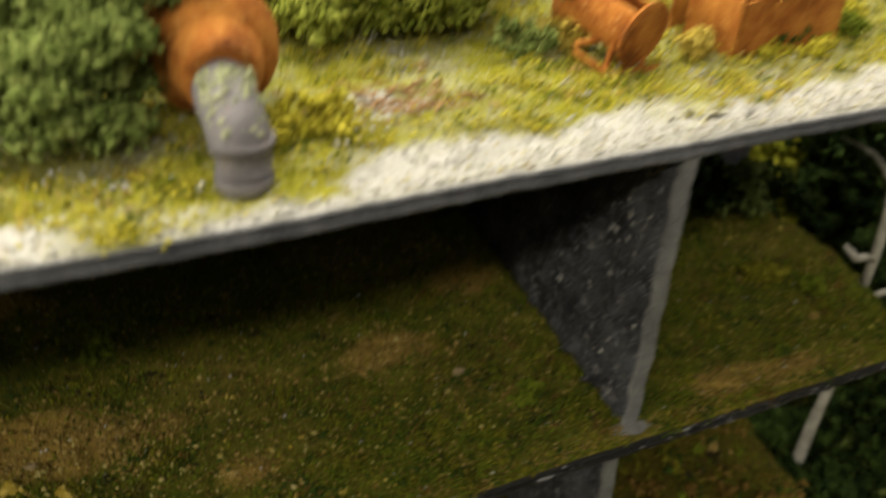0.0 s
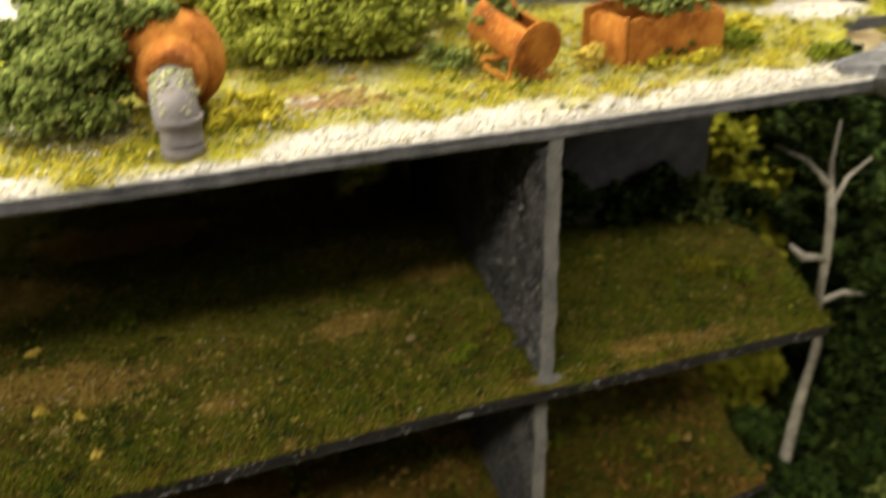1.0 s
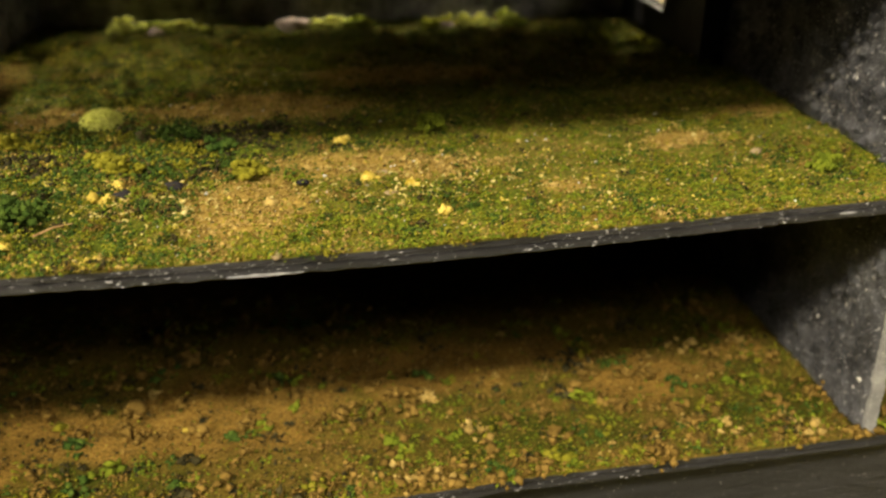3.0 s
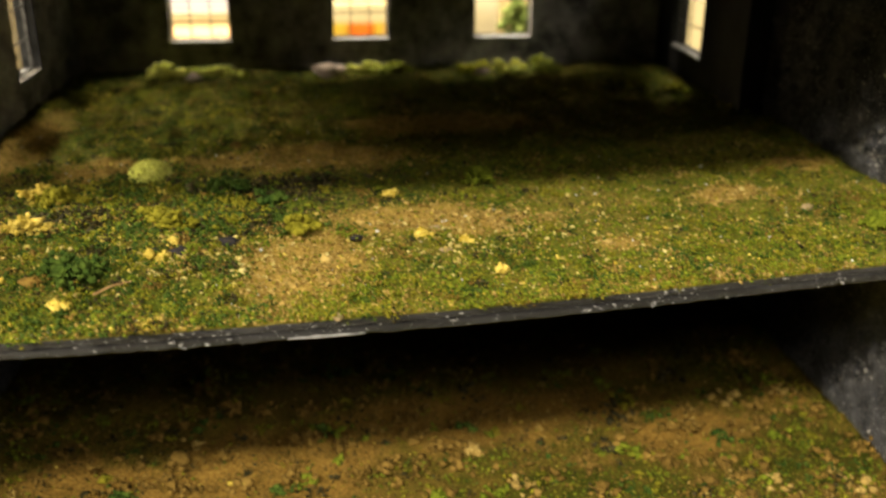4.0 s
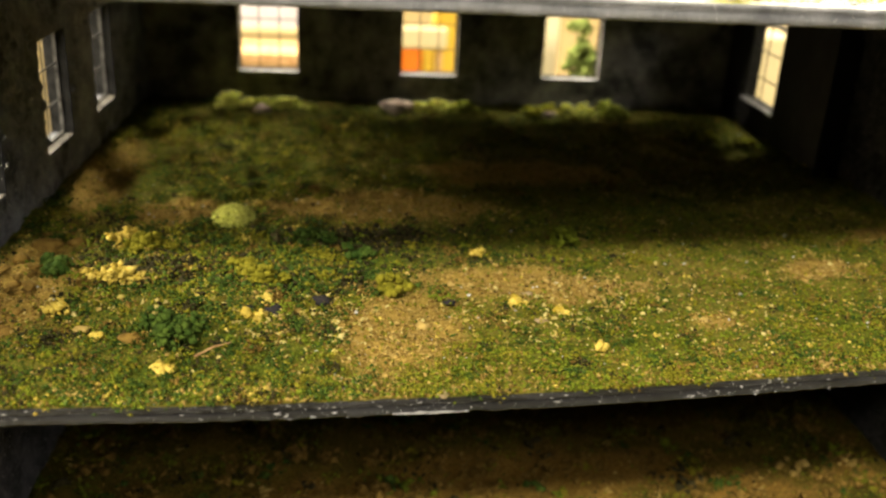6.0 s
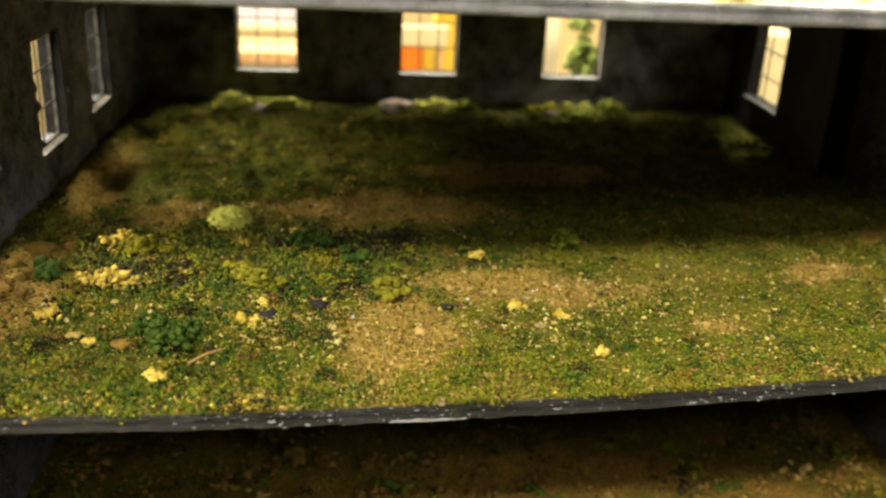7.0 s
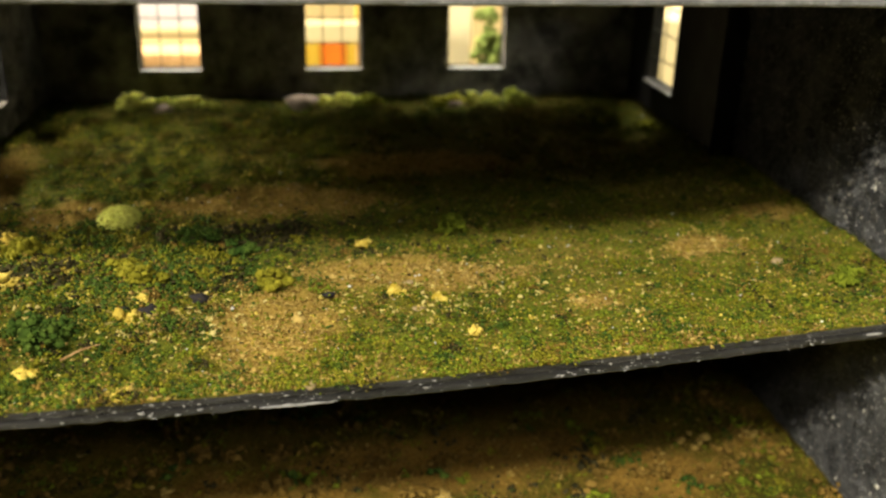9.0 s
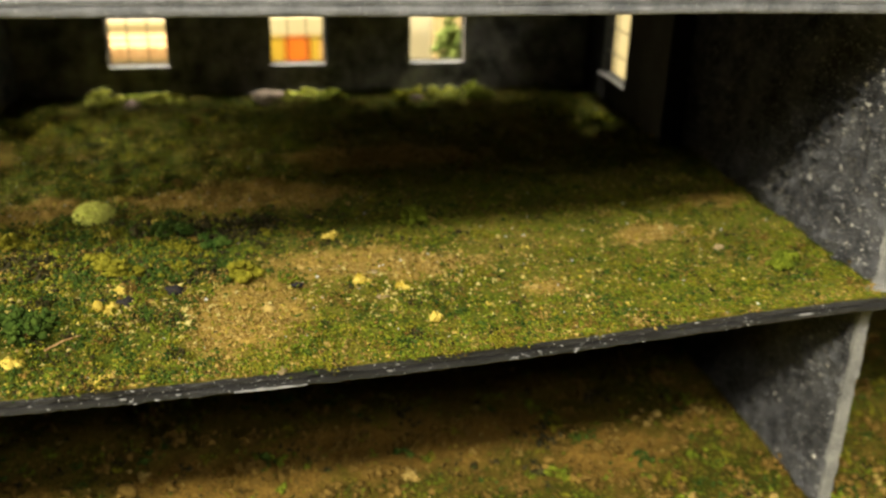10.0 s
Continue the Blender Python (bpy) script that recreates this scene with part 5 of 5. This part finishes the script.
v, f = crumbs(rng, spread, rng.uniform(0.025, 0.06, 9), ICO1, 0.3, 0.5)
tagged(mesh_of("slag_bits", v, f, BLACK), "small dark slag bits on the pale roof grit", "rubble", kind="stuff")
bm = bmesh.new()
for k in range(75):
    a, x, y = R.gauss(0.15, 0.6), R.gauss(3.33, 0.55), R.gauss(10.26, 0.35)
    n, h = R.uniform(0.06, 0.22), deck(x) + mound(x, y, 0.11) + R.uniform(0.03, 0.1)
    rod(bm, [(x - n * math.cos(a), y - n * math.sin(a), h), (x, y, h + 0.02), (x + n * math.cos(a), y + n * math.sin(a), h - 0.02)], [0.012, R.uniform(0.015, 0.03), 0.008], 5)
tagged(part("bark_splinters", bm, TWIG), "brown bark splinters strewn on the mossy roof", "rubble", kind="stuff")
# pale straw foam bits strewn round the clumps, and coarser gravel in the bare patches
STRAW = crumb("straw_foam", (0.36, 0.29, 0.07), (0.62, 0.53, 0.22))
rng = np.random.default_rng(97)
for count, homes, sizes, mat, label in (
        (1050, ((-0.6, 9.3, 1.6, 0.8), (2.5, 9.8, 2.2, 0.9), (-7.0, 9.7, 1.3, 0.7), (-5.6, 9.5, 0.5, 0.9), (-8.6, 10.4, 1.0, 0.8), (-2.3, 9.6, 1.0, 0.5), (-6.2, 8.9, 0.7, 0.4)), (0.016, 0.05), STRAW, "pale straw foam bits strewn over the turf"),
        (1500, ((-4.55, 8.9, 0.75, 0.8), (-2.6, 10.8, 1.5, 0.5), (-0.9, 10.6, 0.6, 0.5), (3.7, 11.4, 0.6, 0.3), (-4.6, 14.7, 1.6, 0.6)), (0.014, 0.055), TAN, "tan gravel and foam lumps in the bare patches")):
    at = np.array(homes)[rng.integers(0, len(homes), count)]
    x, y = rng.normal(at[:, 0], at[:, 2]), rng.normal(at[:, 1], at[:, 3])
    y = np.maximum(y, 7.6)
    places = np.stack([x, y, [mound(p, q, 0.11) + 0.02 for p, q in zip(x, y)]], 1)
    v, f = crumbs(rng, places, sizes[0] + (sizes[1] - sizes[0]) * rng.random(count) ** 2.5, ICO1, 0.5, 0.8)
    tagged(mesh_of("gravel", v, f, mat), label, "gravel", kind="stuff")
# a dark withered patch of loose bits on the turf
for seed, x, y, wide, mat, label in ((93, -4.95, 12.81, 1.1, BLACK, "scattered dark withered bits on the turf"), (94, -6.49, 11.05, 0.9, DARKGREEN, "dark green loose foam bits on the turf"),
                                     (96, -8.47, 11.45, 1.2, BLACK, "scattered dark withered bits on the turf")):
    rng = np.random.default_rng(seed)
    spread = np.stack([rng.normal(x, wide * 0.5, 420), rng.normal(y, 0.3, 420), np.abs(rng.normal(0.03, 0.05, 420))], 1)
    v, f = crumbs(rng, spread, rng.uniform(0.02, 0.07, 420), ICO1, 0.6, 0.7)
    tagged(mesh_of("withered_bits", v, f, mat), label, "grass", kind="stuff")
# crumbled bark heap at the left front
rng = np.random.default_rng(91)
spread = np.stack([rng.uniform(-11.5, -10.4, 90), rng.uniform(7.6, 11.2, 90), rng.uniform(0.0, 0.12, 90)], 1)
v, f = crumbs(rng, spread, rng.uniform(0.03, 0.14, 90), ICO1, 0.6, 0.45)
tagged(mesh_of("bark_heap", v, f, BROWN), "loose tan bark and rubble along the side wall", "rubble", kind="stuff")
# weeds that have grown under the windows
for k, (x, rx, rz, mat) in enumerate(((-8.5, 0.75, 0.26, TUFT), (-6.75, 0.75, 0.26, TUFT), (-7.6, 0.4, 0.12, LIGHTLEAF), (-2.85, 0.9, 0.2, TUFT), (-1.9, 0.6, 0.16, LIGHTLEAF),
                                      (0.4, 0.6, 0.12, OLIVELEAF), (1.3, 0.7, 0.2, TUFT), (2.5, 0.75, 0.24, LIGHTLEAF))):
    bush("weeds", 260 + k, x, 22.65, -0.03, rx * 0.85, 0.4, rz * 0.8, 10, 0.17, mat, "low pale green weeds at the foot of the dark wall", 700, 0.05, "weeds")
for k, (x, y) in enumerate(((4.57, 20.28), (5.36, 19.73))):
    bush("weeds", 280 + k, x, y, -0.03, 0.3, 0.25, 0.14, 8, 0.16, OLIVELEAF, "low weeds at the foot of the dark wall", 520, 0.055, "weeds")


# ---- beyond the building ----
def slab_piece(name, pts, thick, mat, label, category):
    bm = bmesh.new()
    top = [bm.verts.new(p) for p in pts]
    low = [bm.verts.new((p[0], p[1], p[2] - thick)) for p in pts]
    bm.faces.new(top)
    bm.faces.new(low[::-1])
    for i in range(len(pts)):
        j = (i + 1) % len(pts)
        bm.faces.new((top[i], low[i], low[j], top[j]))
    bmesh.ops.recalc_face_normals(bm, faces=bm.faces)
    bmesh.ops.bevel(bm, geom=list(bm.edges), offset=0.05, segments=1, affect="EDGES")
    return tagged(part(name, bm, mat), label, category)


slab_piece("concrete_ramp", [(15.8, 31, 3.44), (20.75, 31, 1.13), (20.75, 33.5, 1.33), (15.8, 33.5, 3.64)], 14.0, CONCRETE, "pale concrete ramp wall behind the building", "ramp")
slab_piece("concrete_ramp", [(18.3, 34.5, 4.26), (28.5, 34.5, 0.9), (28.5, 37.5, 0.9), (18.3, 37.5, 4.26)], 13.5, CONCRETE, "long pale concrete ramp wall behind the building", "ramp")


def shed():
    thing = empty("shed", 45, 63, -11.2, "black shed with an orange-brown roof standing apart", "shed")
    bm = bmesh.new()
    box(bm, 41.4, 48.6, 63, 64, -11.2, -3.5, 0.1)
    under(part("wall", bm, BLACKPAINT), thing)
    bm = bmesh.new()
    box(bm, 41.3, 48.7, 62.9, 64.2, -3.5, -2.9, 0.1)
    under(part("roof", bm, ORANGE), thing)


shed()
for name, q, mat, label in (("container", (-2.6, -1.38, 43.9, 45, -11, -2.1), ORANGE, "orange painted container behind the building"),
                            ("container", (-3.9, -2.62, 44, 45, -11, -2.1), YELLOWPAINT, "low yellow painted container behind the building"),
                            ("container", (-1.36, -0.78, 44, 45, -11, -2.1), YELLOWPAINT, "low yellow painted container behind the building"),
                            ("container", (-0.76, 1.6, 44.1, 46, -11, 1.6), YELLOWPAINT, "tall yellow painted container behind the building"),
                            ("board", (-4.66, -0.79, 37.95, 38.35, -1.14, -0.22), BOARD, "pale cream board laid across two posts"),
                            ("panel", (0.9, 2.6, 30.95, 31.3, -11, 3.3), CREAM, "tall narrow cream board behind the building"),
                            ("panel", (-15.2, -7.6, 46.95, 48, -11, -2.12), PANEL, "low ochre cream board behind the building"),
                            ("panel", (-7.2, 13.8, 58.95, 60, -11, 1.37), PANEL, "ochre cream board behind the building"),
                            ("panel", (-19.0, -7.4, 60.1, 61, -11, -2.3), WHITEPAINT, "white board behind the building"),
                            ("panel", (12.5, 21.2, 42, 43, -11, -0.8), BOARD, "ochre cream board behind the ramp"),
                            ("panel", (-28.3, -13.8, 34.95, 36, -11, 2.8), PANEL, "cream board beside the building")):
    bm = bmesh.new()
    box(bm, *q, bevel=0.12)
    tagged(part(name, bm, mat), label, name)
bush("bush", 51, 2.4, 26.2, -11, 0.8, 0.5, 8.7, 170, 0.3, FOLIAGE, "tall green foam bush behind the building", 300, 0.1)


def bench():
    thing = empty("bench", -9.6, 43, -11.2, "plain brown wooden bench behind the building", "bench")
    bm = bmesh.new()
    box(bm, -14.7, -5.05, 41.95, 45, -2.94, -2.33, 0.08)
    under(part("top", bm, TWIG), thing)
    for x in (-14.2, -6.0):
        bm = bmesh.new()
        box(bm, x, x + 0.5, 42.4, 44.6, -11.2, -2.94, 0.05)
        under(part("leg", bm, TWIG), thing)


bench()
for x in (-4.45, -1.1):
    bm = bmesh.new()
    box(bm, x - 0.12, x + 0.12, 38.05, 38.3, -11, -1.14, 0.03)
    tagged(part("post", bm, TWIG), "brown wooden post carrying a pale board", "post")


for title, pts, r, label in (("metal_arm", [(24.6, 60, -11.5), (24.9, 60, -6.6), (25.3, 60, -5.0), (24.9, 60, -3.3), (23.4, 60, -2.8)], 0.32, "dark bent metal arm standing before the backdrop"),
                             ("post", [(38.3, 61.5, -11.5), (38.4, 61.5, -2.0)], 0.7, "brown post standing beside the shed")):
    bm = bmesh.new()
    rod(bm, pts, [r] * len(pts), 10)
    tagged(part(title, bm, TWIG if title == "post" else BLACKPAINT, smooth=True), label, title.replace("_", " "))


def conifer(x, y, z, h):
    rng = np.random.default_rng(95)
    thing = empty("conifer", x, y, z, "small dark green model fir beside the shed", "tree")
    bm = bmesh.new()
    rod(bm, [(x, y, z), (x, y, z + h)], [0.25, 0.05], 8)
    under(part("trunk", bm, TWIG), thing)
    t = rng.random(900) ** 0.7
    a = rng.uniform(0, 2 * math.pi, 900)
    r = (1 - t) * h * 0.24 * rng.uniform(0.5, 1.1, 900)
    v, f = crumbs(rng, np.stack([x + r * np.cos(a), y + r * np.sin(a), z + h * (0.1 + 0.9 * t)], 1), rng.uniform(0.15, 0.4, 900), ICO1, 0.4)
    under(mesh_of("crown", v, f, DEEPLEAF), thing)


conifer(53.7, 64, -11.2, 6.2)
bush("bush", 52, 56, 60, -11.2, 3.5, 3, 3.5, 30, 1.2, OLIVELEAF, "yellow-brown bush beyond the shed", 60, 0.3)
